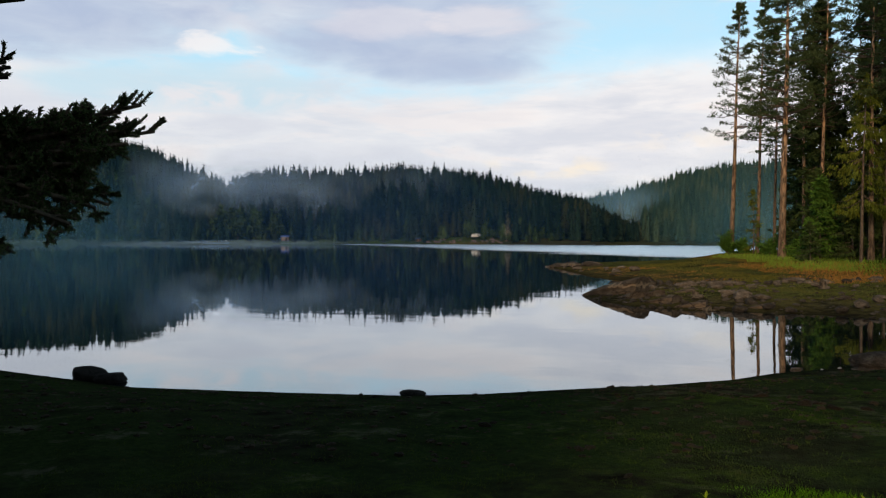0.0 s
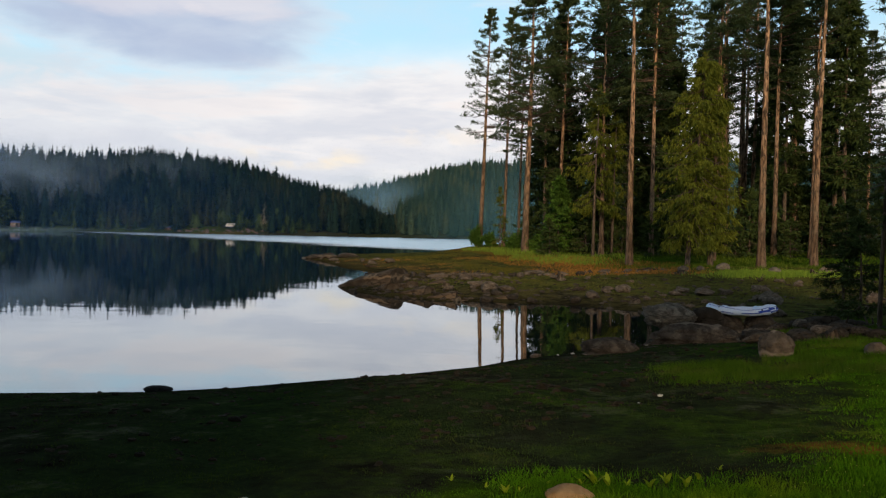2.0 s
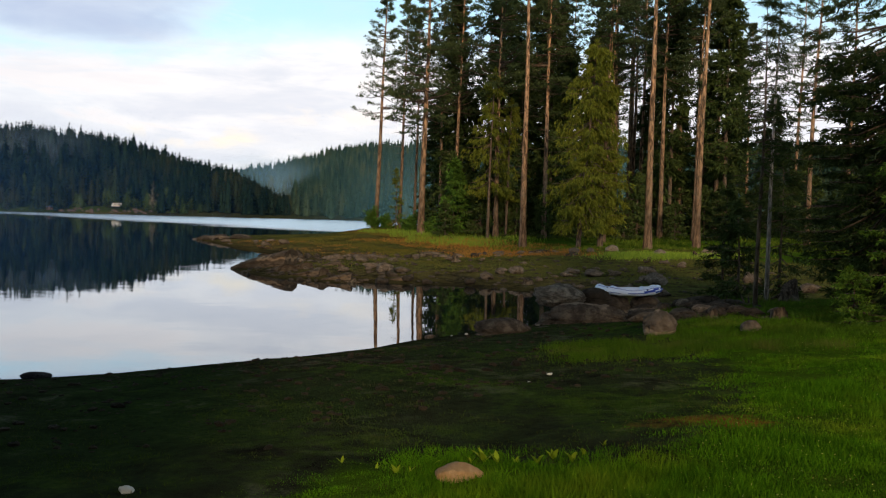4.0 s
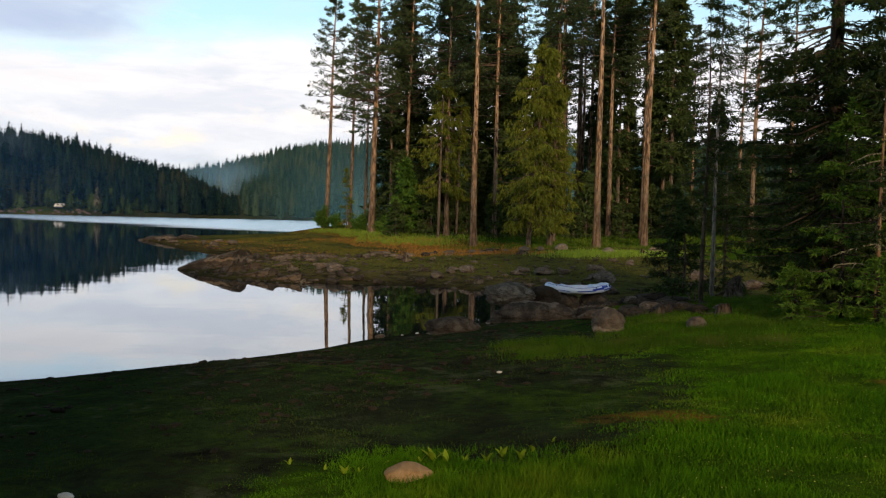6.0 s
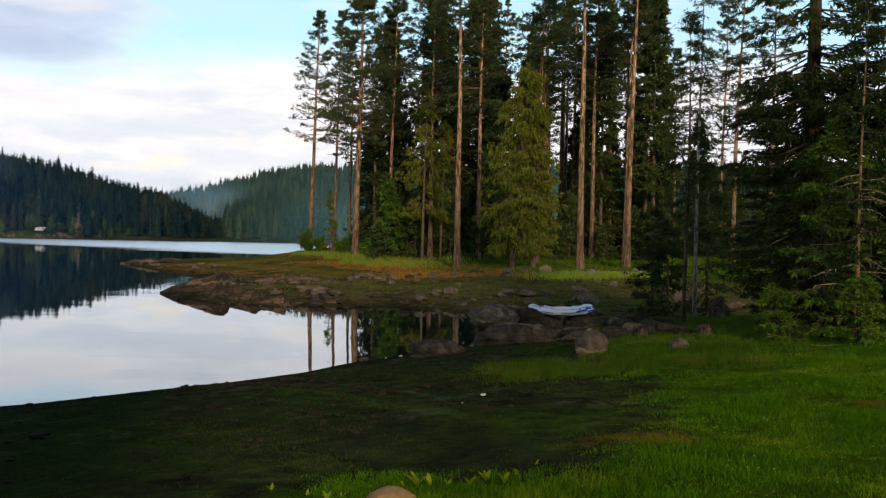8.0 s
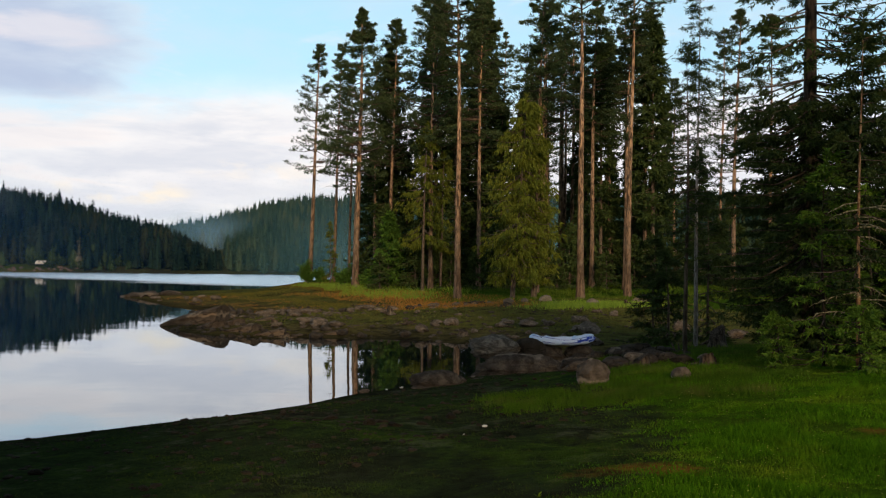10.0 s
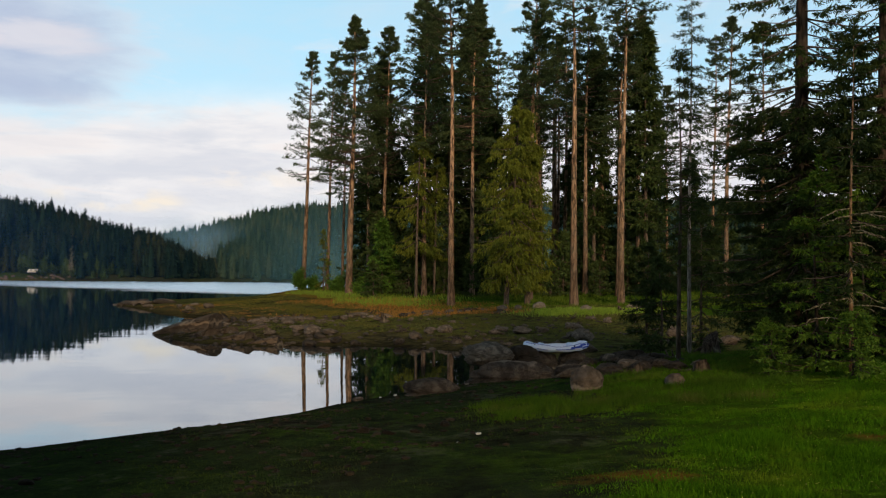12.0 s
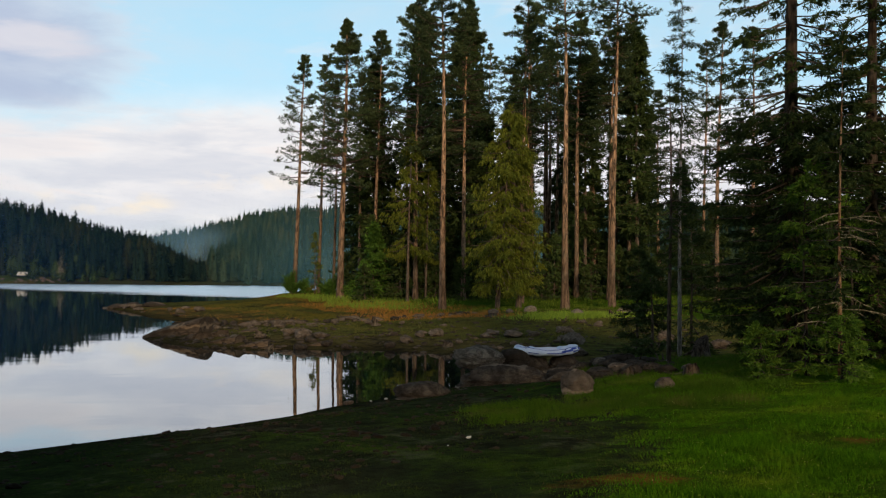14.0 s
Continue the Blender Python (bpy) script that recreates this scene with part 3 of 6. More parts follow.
def build_ground():
    az = np.radians(np.concatenate([np.arange(-34, 62, 0.3), np.arange(62, 326, 3.0)]))
    rr = np.concatenate([[0.02, 0.25, 0.5], 0.8 * 1.03 ** np.arange(0, 257)])
    A, R = np.meshgrid(az, rr)
    X, Y = -np.sin(A) * R, np.cos(A) * R
    d = shore(X, Y)
    Z = ground(X, Y, d)
    na, nr = len(az), len(rr)
    i = np.arange(nr - 1)[:, None] * na
    k = np.arange(na)[None]
    k2 = (k + 1) % na
    f = np.stack([i + k, i + na + k, i + na + k2, i + k2], -1).reshape(-1, 4)[:, ::-1]
    v = np.stack([X, Y, Z], -1).reshape(-1, 3)
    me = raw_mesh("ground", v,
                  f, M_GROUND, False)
    # what covers the ground: grass, bare earth, wet margin; low alpha picks the shade-dark moss
    x, y, d = X.ravel(), Y.ravel(), d.ravel()
    r = np.hypot(x, y)
    nearside = 1 - smooth(19, 26, y + 0.2 * x)
    lawn = smooth(-0.8, 0.9, lawn_edge(x, y)) * nearside
    # thin green grows rightwards; part of the bank's brightness is put in here
    lawn = np.maximum(lawn, (0.41 * smooth(-12, -3, x) + 0.08 * smooth(-5, -1, x)) * smooth(0.3, 4.0, d) * nearside * (0.86 + 0.4 * waves(x, y, 1.1, 0.2)))
    lawn = np.maximum(lawn, smooth(6.9, 5.4, np.hypot(x + 0.6, y)) * 0.9 * smooth(-1.9, -1.0, x))
    pen = (1 - nearside) * smooth(11, 17, d + 0.9 * waves(x, y, 2.0, 0.8))
    grass = np.maximum(lawn, np.maximum(pen, 0.50 * (1 - nearside) * smooth(1, 4, d)))
    grass = np.where(r > 250, 0.30 + 0.36 * smooth(20, 30, np.degrees(np.arctan2(-x, y))), grass)
    earth = (1 - nearside) * smooth(8.5, 11, d) * (1 - smooth(12.5, 15, d)) * smooth(40, 44, y) * smooth(8, 0, x) * smooth(-19, -13, x)
    earth = np.maximum(earth, 0.50 * smooth(-8, -14, x) * smooth(49, 53, y) * (r < 150) * smooth(0.3, 1.5, d) * smooth(11, 7, d))
    spot = 1.05 * np.exp(-(((x - 1.5 + 0.2 * waves(x, y, 0.4, 0.1)) / 0.75) ** 2 + ((y - 7.15 + 0.2 * waves(x, y, 0.3, 0.7)) / 0.45) ** 2)) + 0.9 * np.exp(-(((x - 4.2) / 0.7) ** 2 + ((y - 8.6) / 0.4) ** 2))
    earth = np.maximum(earth * 0.62, spot * 0.72)
    earth = np.where((r > 250) & (d < 6), 0.5 * smooth(-215, -190, x) * smooth(-140, -160, x), earth)
    wet = np.exp(-np.maximum(d, 0) / np.where(y > 24, 1.2, 0.5))
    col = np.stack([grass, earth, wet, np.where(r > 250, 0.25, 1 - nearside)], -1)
    at = me.attributes.new("cover", "FLOAT_COLOR", "POINT")
    at.data.foreach_set("color", col.astype(np.float32).ravel())
    tagged(new("ground", me), "grassy and muddy lake shore rising to wooded hills", "ground", kind="structure")


build_ground()


def build_water():
    az = np.radians(np.arange(-60, 100, 4.0))
    rr = np.array([5, 12, 30, 80, 200, 450, 800.0])
    A, R = np.meshgrid(az, rr)
    v = np.stack([-np.sin(A) * R, np.cos(A) * R, 0 * A], -1).reshape(-1, 3)
    na = len(az)
    i = np.arange(len(rr) - 1)[:, None] * na
    k = np.arange(na - 1)[None]
    f = np.stack([i + k, i + k + 1, i + na + k + 1, i + na + k], -1).reshape(-1, 4)[:, ::-1]
    tagged(new("water", raw_mesh("water", v, f, M_WATER, False)), "calm dark lake mirroring cloudy sky and trees", "lake", kind="structure")


build_water()

# ---------------------------------------------------------------- trees


def stem_points(h, lean, rng, n=14, wob=0.12):
    t = np.linspace(0, 1, n)
    k1, k2 = rng.uniform(0, 6, 2)
    x = lean[0] * t ** 1.2 + wob * np.sin(t * 5 + k1) * t
    y = lean[1] * t ** 1.2 + wob * np.sin(t * 4 + k2) * t
    x, y = x - x[0], y - y[0]
    return np.stack([x, y, t * h], -1)


def on_stem(pts, z):
    return np.stack([np.interp(z, pts[:, 2], pts[:, 0]), np.interp(z, pts[:, 2], pts[:, 1]), z], -1)


def sprays(starts, ends, per, reach, blade_l, blade_w, tuft, rng, droop=0.0, side=0.6, first=0.3, flat=0.18):
    """Twigs along branches, each with tufts of needles. starts, ends: (n, 3)."""
    n = len(starts)
    s = rng.uniform(first, 1.02, (n, per))
    base = starts[:, None] + (ends - starts)[:, None] * s[..., None]
    way = (ends - starts)
    length = np.linalg.norm(way, axis=1)
    way = way / (length[:, None] + 1e-9)
    sidev = np.cross(way, [0, 0, 1.0])
    sidev /= np.linalg.norm(sidev, axis=1)[:, None] + 1e-9
    sg = rng.choice([-1, 1], (n, per))
    tw = way[:, None] * rng.uniform(0.3, 0.9, (n, per, 1)) + sidev[:, None] * (sg * rng.uniform(0.2, 1, (n, per)))[..., None] * side
    tw[..., 2] += rng.normal(0, flat, (n, per)) - droop
    ln = np.asarray(reach).reshape(-1, 1) * rng.uniform(0.5, 1.1, (n, per)) * np.minimum(1.15 - 0.6 * s, 1)
    tip = base + tw * ln[..., None]
    u = rng.uniform(0.25, 1.0, (n, per, tuft))
    b = base[:, :, None] + (tip - base)[:, :, None] * u[..., None]
    dirs = tw[:, :, None] * 0.8 + rng.normal(0, 0.55, (n, per, tuft, 3)) * [1, 1, 0.4 + 3 * flat]
    dirs[..., 2] -= droop * 0.6
    b = b.reshape(-1, 3)
    m = len(b)
    return blades(b, dirs.reshape(-1, 3), blade_l * rng.uniform(0.6, 1.3, m), blade_w * rng.uniform(0.7, 1.3, m), rng)


def make_pine(x, y, h, r0, lean=(0, 0), crown=0.55, width=2.2, limbs=34, seed=1, dense=1.0, stubs=10, leaf=None, barkm=None, fine=1.0,
              label="tall slender pine with bare reddish trunk and dark crown", group="pines on the spit", sink=0.1, shape=0.55):
    rng = np.random.default_rng(seed)
    t = thing("pine_tree", x, y, gz(x, y) - sink, label, "tree", group)
    h += sink
    pts = stem_points(h, lean, rng)
    rad = r0 * (1 - 0.86 * (pts[:, 2] / h) ** 1.1)
    rad[0] *= 1.35
    v, f = tube(pts, rad, 10)
    trunk = part("trunk", raw_mesh("trunk", v, f, barkm or M_PINEBARK, False), None, t)
    # limbs, in loose tiers
    zc = crown * h
    tiers = max(6, limbs // 6)
    u = np.sort(np.clip(((rng.integers(0, tiers, limbs) + rng.normal(0.5, 0.42, limbs)) / tiers).clip(0, 1) ** 0.85, 0.0, 0.985))
    zz = zc + (h - zc) * u
    prof = np.clip(np.minimum(0.5 + u / shape * 0.6, 1.0), 0, 1) * np.clip((1.02 - u) / (1 - shape), 0.05, 1) ** 0.82
    ln = 1.15 * width * prof * rng.uniform(0.45, 1.05, limbs)
    az = rng.uniform(0, 2 * np.pi, limbs)
    rise = rng.normal(0.06, 0.2, limbs) + 0.45 * u
    st = on_stem(pts, zz)
    en = st + np.stack([np.cos(az) * ln, np.sin(az) * ln, rise * ln], -1)
    hp, lf = Heap(), Heap()
    for s, e, l in zip(st, en, ln):
        mid = (s + e) / 2 - np.array([0, 0, 0.08 * l])
        hp.add(*tube([s, mid, e], [0.018 + 0.012 * l, 0.012 + 0.007 * l, 0.006], 4))
    # flat plates of twigs on the outer part of each limb
    k = 6
    ss = rng.uniform(0.15, 0.98, (limbs, k))
    b2 = st[:, None] + (en - st)[:, None] * ss[..., None]
    a2 = az[:, None] + rng.choice([-1, 1], (limbs, k)) * rng.uniform(0.4, 1.2, (limbs, k))
    l2 = (ln[:, None] * (1.15 - ss) * rng.uniform(0.45, 0.9, (limbs, k))).clip(0.1, 1.2)
    e2 = b2 + np.stack([np.cos(a2) * l2, np.sin(a2) * l2, rng.normal(0.12, 0.10, (limbs, k)) * l2], -1)
    b2, e2 = b2.reshape(-1, 3), e2.reshape(-1, 3)
    per = max(3, int(5.5 * dense))
    tf = int(5 * fine * dense) + 2
    lf.add(*sprays(st, en, per, np.minimum(0.40, 0.10 + 0.30 * ln), 0.19 / fine, 0.045 / fine, tf, rng, first=0.35, flat=0.16))
    lf.add(*sprays(b2, e2, per, np.minimum(0.36, 0.08 + 0.30 * np.repeat(ln, k)), 0.19 / fine, 0.045 / fine, tf, rng, first=0.1, flat=0.16))
    tp = on_stem(pts, np.linspace(h * 0.94, h, 20))
    lf.add(*blades(np.repeat(tp, 4, 0), np.concatenate([rng.normal(0, 0.6, (80, 2)), rng.uniform(0.2, 1, (80, 1))], 1), 0.24, 0.05, rng))
    # dead stubs below the crown
    for _ in range(stubs):
        z = rng.uniform(0.25, crown + 0.1) * h
        s = on_stem(pts, np.array([z]))[0]
        a, l = rng.uniform(0, 6.28), rng.uniform(0.25, 1.1)
        vv, ff = tube([s, s + [math.cos(a) * l * 0.6, math.sin(a) * l * 0.6, 0.02], s + [math.cos(a) * l, math.sin(a) * l, -0.08 * l]], [0.022, 0.014, 0.005], 4)
        if stubs > 30:
            part("dead_branch", raw_mesh("dead_branch", vv, ff, M_DEADWOOD, False), None, trunk)
        else:
            hp.add(vv, ff)
    tagged(part("branchwork", hp.mesh("branchwork", M_SPRUCEBARK), None, t), kind="stuff")
    tagged(part("crown", lf.mesh("crown", leaf or M_PINE, True), None, t), kind="stuff")
    return t


def make_spruce(x, y, h, r0, width, low=0.08, lean=(0, 0), seed=1, step=0.42, per=6, twig=13, blade=(0.34, 0.07), tuft=3, leaf=None, barkm=None, droop=0.3, gap=0.0,
                label="dark green spruce with drooping branches", group="spruces", sink=0.1, dead=0, power=0.85, thin_above=99.0, rag=0.4, hang=0.25, spread=0.30, flat=0.18, sparse=0.76):
    rng = np.random.default_rng(seed)
    t = thing("spruce_tree", x, y, gz(x, y) - sink, label, "tree", group)
    h += sink
    pts = stem_points(h, lean, rng, 12, 0.05)
    rad = r0 * (1 - 0.93 * (pts[:, 2] / h))
    v, f = tube(pts, rad, 9)
    trunk = part("trunk", raw_mesh("trunk", v, f, barkm or M_SPRUCEBARK, False), None, t)
    z = np.arange(low * h, h * 0.985, step)
    zz = np.repeat(z, per) + rng.normal(0, step * 0.3, len(z) * per)
    zz = np.clip(zz, low * h * 0.8, h * 0.99)
    keep = rng.uniform(size=len(zz)) > np.where(zz > thin_above, np.maximum(gap, sparse), gap)
    zz = zz[keep]
    n = len(zz)
    u = (zz - low * h) / (h - low * h)
    ln = width * np.clip(1.0 - u, 0.02, 1) ** power * rng.uniform(1 - rag, 1.12, n) * np.minimum(1, 0.6 + u * 4)
    az = rng.uniform(0, 2 * np.pi, n)
    st = on_stem(pts, zz)
    dz = (-droop + 0.55 * u + rng.normal(0, 0.08, n)) * ln
    md = st + np.stack([np.cos(az) * ln * 0.55, np.sin(az) * ln * 0.55, dz * 0.8], -1)
    en = st + np.stack([np.cos(az) * ln, np.sin(az) * ln, dz * 0.85], -1)
    hp, lf = Heap(), Heap()
    for s, m_, e, l in zip(st, md, en, ln):
        hp.add(*tube([s, m_, e], [0.010 + 0.010 * l, 0.008 + 0.005 * l, 0.004], 3))
    q = np.clip(ln / width, 0.25, 1).mean()
    reach = spread * width ** 0.5
    lf.add(*sprays(st, md, max(3, int(twig * 0.5)), reach, blade[0], blade[1], tuft, rng, hang, 0.9, 0.25, flat))
    lf.add(*sprays(md, en, max(4, int(twig * q * 1.4)), reach, blade[0], blade[1], tuft, rng, hang, 0.9, 0.0, flat))
    top = on_stem(pts, np.linspace(h * 0.93, h, 24))
    lf.add(*blades(np.repeat(top, 3, 0), np.concatenate([rng.normal(0, 0.6, (72, 2)), rng.uniform(0.3, 1, (72, 1))], 1), blade[0], blade[1], rng))
    for _ in range(dead):
        zd = rng.uniform(0.06, 0.55) * h
        s = on_stem(pts, np.array([zd]))[0]
        a, l = rng.uniform(0, 6.28), rng.uniform(0.25, 0.75)
        e = s + np.array([math.cos(a) * l, math.sin(a) * l, rng.uniform(-0.20, 0.05)])
        bough = Heap()
        bough.add(*tube([s, (s + e) / 2 + [0, 0, 0.04], e], [0.013, 0.010, 0.003], 5))
        for w in (0.35, 0.5, 0.65, 0.8, 0.95):      # drooping side twigs, thick with lichen
            b = s + (e - s) * w + [0, 0, 0.08 * w * (1 - w) * 2]
            c = b + np.array([math.cos(a + rng.choice([-0.9, 0.9])), math.sin(a + rng.choice([-0.9, 0.9])), -0.5]) * rng.uniform(0.06, 0.20)
            bough.add(*tube([b, (b + c) / 2 + [0, 0, 0.015], c], [0.007, 0.006, 0.002], 4))
        part("dead_branch", bough.mesh("dead_branch", M_LICHEN), None, trunk)
    tagged(part("branchwork", hp.mesh("branchwork", M_SPRUCEBARK), None, t), kind="stuff")
    tagged(part("crown", lf.mesh("crown", leaf or M_SPRUCE, True), None, t), kind="stuff")
    return t


def make_shrub(x, y, h, width, leaf, seed, name="shrub", label="bright green leafy shrub at the wood's edge", group="shrubs", blade=(0.16, 0.09), n=2200, sink=0.05):
    rng = np.random.default_rng(seed)
    t = thing(name, x, y, gz(x, y) - sink, label, "shrub", group)
    hp, lf = Heap(), Heap()
    k = 14
    ends = []
    for i in range(k):
        a, q = rng.uniform(0, 6.28), rng.uniform(0.2, 1)
        e = np.array([math.cos(a) * width * q, math.sin(a) * width * q, h * rng.uniform(0.45, 1.0) * (1.1 - 0.5 * q)])
        hp.add(*tube([[0, 0, 0], e * [0.4, 0.4, 0.55], e], [0.03, 0.018, 0.006], 4))
        ends.append(e)
    ends = np.array(ends)
    c = ends[rng.integers(0, k, n)] * rng.uniform(0.35, 1.05, (n, 1)) + rng.normal(0, 0.13 * width, (n, 3))
    c[:, 2] = np.abs(c[:, 2])
    lf.add(*blades(c, rng.normal(size=(n, 3)) + [0, 0, -0.2], blade[0] * rng.uniform(0.6, 1.3, n), blade[1] * rng.uniform(0.7, 1.2, n), rng))
    tagged(part("branchwork", hp.mesh("branchwork", M_SPRUCEBARK), None, t), kind="stuff")
    tagged(part("crown", lf.mesh("crown", leaf, True), None, t), kind="stuff")
    return t


# the tall pines along the edge of the spit, from its tip inland
make_pine(-12.61, 73.9, 20.4, 0.20, (0.7, 0), 0.42, 2.5, 92, 11, 0.85, 8, label="lone slender pine with sparse tiered crown", shape=0.14)
make_pine(-10.21, 71.3, 19.6, 0.15, (0.5, 0), 0.40, 2.3, 84, 12, 0.85, 10, shape=0.16)
make_pine(-9.7, 77.4, 18.3, 0.14, (0.1, 0), 0.42, 2.1, 76, 13, 0.85, 6, shape=0.2)
make_pine(-7.49, 63.6, 20.6, 0.26, (0.3, 0), 0.40, 3.1, 140, 14, 1.1, 10, shape=0.15)
make_pine(-5.35, 67.8, 20.7, 0.17, (0.3, 0), 0.40, 2.9, 130, 15, 1.1, 8, shape=0.18)
make_pine(-1.88, 60.0, 21.4, 0.18, (0.0, 0), 0.42, 3.0, 140, 16, 1.1, 12, shape=0.25)
make_pine(0.0, 52.0, 19.2, 0.21, (-0.15, 0), 0.74, 1.9, 50, 17, 1.0, 46, label="tall pine with straight pinkish trunk and dead branch stubs")
make_pine(1.43, 60.0, 21.0, 0.17, (0.1, 0), 0.46, 2.9, 130, 18, 1.2, 6, shape=0.22)
make_pine(4.1, 82.0, 23.6, 0.16, (0.2, 0), 0.60, 1.8, 44, 19, 0.8, 8, shape=0.25)
make_pine(5.12, 57.0, 21.0, 0.19, (0.45, 0), 0.60, 2.2, 80, 20, 1.1, 8, shape=0.25)
make_pine(7.12, 50.5, 20.0, 0.22, (-0.1, 0), 0.74, 2.1, 50, 21, 1.0, 14, label="tall pine with straight copper-red trunk")
make_pine(9.4, 61.2, 20.2, 0.18, (0.2, 0), 0.52, 2.5, 84, 22, 1.2, 6, shape=0.25)
make_pine(10.33, 53.0, 20.6, 0.20, (0.3, 0), 0.76, 2.2, 50, 23, 1.0, 12, label="tall pine with straight copper-red trunk")
make_pine(11.3, 59.0, 18.6, 0.16, (0.35, 0), 0.55, 2.1, 64, 24, 1.0, 6, shape=0.25)
make_pine(13.8, 64.5, 20.6, 0.18, (0.15, 0), 0.48, 2.2, 110, 25, 1.2, 6, shape=0.25)
make_pine(18.03, 57.2, 18.6, 0.17, (0.35, 0), 0.38, 2.6, 64, 26, 0.85, 10, label="pine with sparse open crown and reddish trunk", shape=0.2)
make_pine(20.1, 67.0, 19.6, 0.14, (0.25, 0), 0.45, 2.2, 60, 27, 0.85, 6, shape=0.25)
make_pine(23.5, 66.0, 20.5, 0.17, (0.25, 0), 0.42, 2.4, 80, 28, 1.0, 6, shape=0.25)

# the wood behind them: five grown pines and four spruces, repeated with other turns and sizes
rng = np.random.default_rng(5)
deep_pines = [make_pine((-3, 1, 6.8, 9, 13)[i], 74 + 3 * (i % 3), 18 + i, 0.18, (rng.normal(0, 0.3), 0), 0.46 + 0.04 * i, 2.2, 76, 130 + i, 0.65, 8, shape=0.25,
                        label="tall pine deep in the wood", group="pines in the wood") for i in range(5)]
dense_pines = [make_pine(1.5 + 5 * i, 66, (20.0, 20.7, 18.8)[i], 0.17, (rng.normal(0, 0.2), 0), 0.42 + 0.05 * i, 2.4, 100, 150 + i, 0.8, 6, shape=0.22,
                         label="dark pine with dense crown in the wood", group="pines in the wood") for i in range(3)]
deep_spruces = [make_spruce(-5.0 + 5.2 * i, 70 + 2 * (i % 2), 11 + 1.6 * i, 0.14, 2.3, 0.03, seed=140 + i, step=0.6, per=6, twig=10, blade=(0.5, 0.15), tuft=3,
                            label="dark spruce in the shade of the wood", group="spruces in the wood") for i in range(4)]


tall_spruce = make_spruce(-5.6, 70.0, 18.6, 0.17, 2.1, 0.26, seed=170, step=0.5, per=7, twig=12, blade=(0.42, 0.11), tuft=4, leaf=M_SPRUCE, power=0.7, rag=0.5,
                          label="tall dark conifer with dense pointed crown", group="tall conifers in the wood")


def repeat(master, x, y, size, turn):
    ob = copy_thing(master, pose(x, y, gz(x, y) - 0.1, 0, 0, turn))
    ob.scale = (size, size, size)
    return ob


for i, a in enumerate((5.0, 0.6, -1.8, -12.2, -14.2, -5.3)):
    d, a = rng.uniform(70, 78), radians(a + rng.normal(0, 0.3))
    repeat(dense_pines[i % 3], -math.sin(a) * d, math.cos(a) * d, rng.uniform(0.78, 0.96), rng.uniform(0, 360))
for a, d, k in ((1.5, 70, 1.2), (-1.65, 68, 1.19), (-9.3, 66, 0.98), (-12.6, 64, 1.03)):
    repeat(tall_spruce, -math.sin(radians(a)) * d, math.cos(radians(a)) * d, k, a * 77)
for i in range(17):
    d, a = rng.uniform(66, 108), rng.uniform(-12.5, 5.0)
    if -4.4 < a < -3.2 or 1.2 < a < 4.4:
        continue
    a = radians(a)
    repeat(deep_pines[i % 5], -math.sin(a) * d, math.cos(a) * d, rng.uniform(0.85, 1.1), rng.uniform(0, 360))
for i in range(44):
    d, a = rng.uniform(66, 100), -24 + i * 31 / 44 + rng.normal(0, 0.4)
    if -7.0 < a < -6.2 or a > 4.6 or (a < -13 and i % 3):
        continue          # gaps let the far hill and the sky show
    a = radians(a)
    k = 0.62 if 0.01 < a < 0.08 else 1.0
    repeat(deep_spruces[i % 4], -math.sin(a) * d, math.cos(a) * d, k * rng.uniform(0.6, 1.15), rng.uniform(0, 360))
for a, d, k in ((5.5, 77, 0.95), (4.9, 72, 0.7), (5.9, 84, 1.0)):
    repeat(deep_spruces[int(d) % 4], -math.sin(radians(a)) * d, math.cos(radians(a)) * d, k, a * 70)
for a, d, k in ((-5.9, 69, 0.98), (-7.4, 73, 1.05), (-10.9, 67, 0.95), (-6.7, 78, 1.1)):
    repeat(deep_pines[3 + int(d) % 2], -math.sin(radians(a)) * d, math.cos(radians(a)) * d, k, a * 90)
bushes = [make_spruce(-4.4 + 3 * i, 66 + i, 4.0 + i, 0.07, 1.9, 0.02, seed=200 + i, step=0.5, per=6, twig=8, blade=(0.40, 0.12),
                      label="young spruce in the undergrowth", group="young spruces") for i in range(3)]
for i in range(34):
    d, a = rng.uniform(60, 80), -22 + i * 0.84 + rng.normal(0, 0.3)
    if a > 4.8:
        continue
    if -7.0 < a < -6.2:
        d = 92
    a = radians(a)
    repeat(bushes[i % 3], -math.sin(a) * d, math.cos(a) * d, rng.uniform(0.5, 1.1), rng.uniform(0, 360))

for i in range(12):
    d, a = rng.uniform(60, 65), radians(5.0 - 1.6 * i + rng.normal(0, 0.3))
    repeat(bushes[i % 3], -math.sin(a) * d, math.cos(a) * d, rng.uniform(0.45, 0.8), rng.uniform(0, 360))

# sunlit spruces in front
HANG = dict(rag=0.65, hang=1.0, spread=0.34, leaf=M_LIME, label="yellow-green spruce with hanging sprays", group="sunlit spruces")
DENSE = dict(step=0.45, per=8, twig=17, blade=(0.28, 0.05), tuft=7, **HANG)
LOOSE = dict(step=0.55, per=6, twig=15, blade=(0.28, 0.05), tuft=7, **HANG)
make_spruce(3.15, 50.0, 11.8, 0.16, 2.75, 0.19, (0.8, 0), 31, droop=0.6, gap=0.05, power=0.5, **DENSE)
make_spruce(4.5, 51.5, 9.8, 0.19, 1.9, 0.20, (0.3, 0), 32, droop=0.6, gap=0.15, power=0.5, **DENSE)
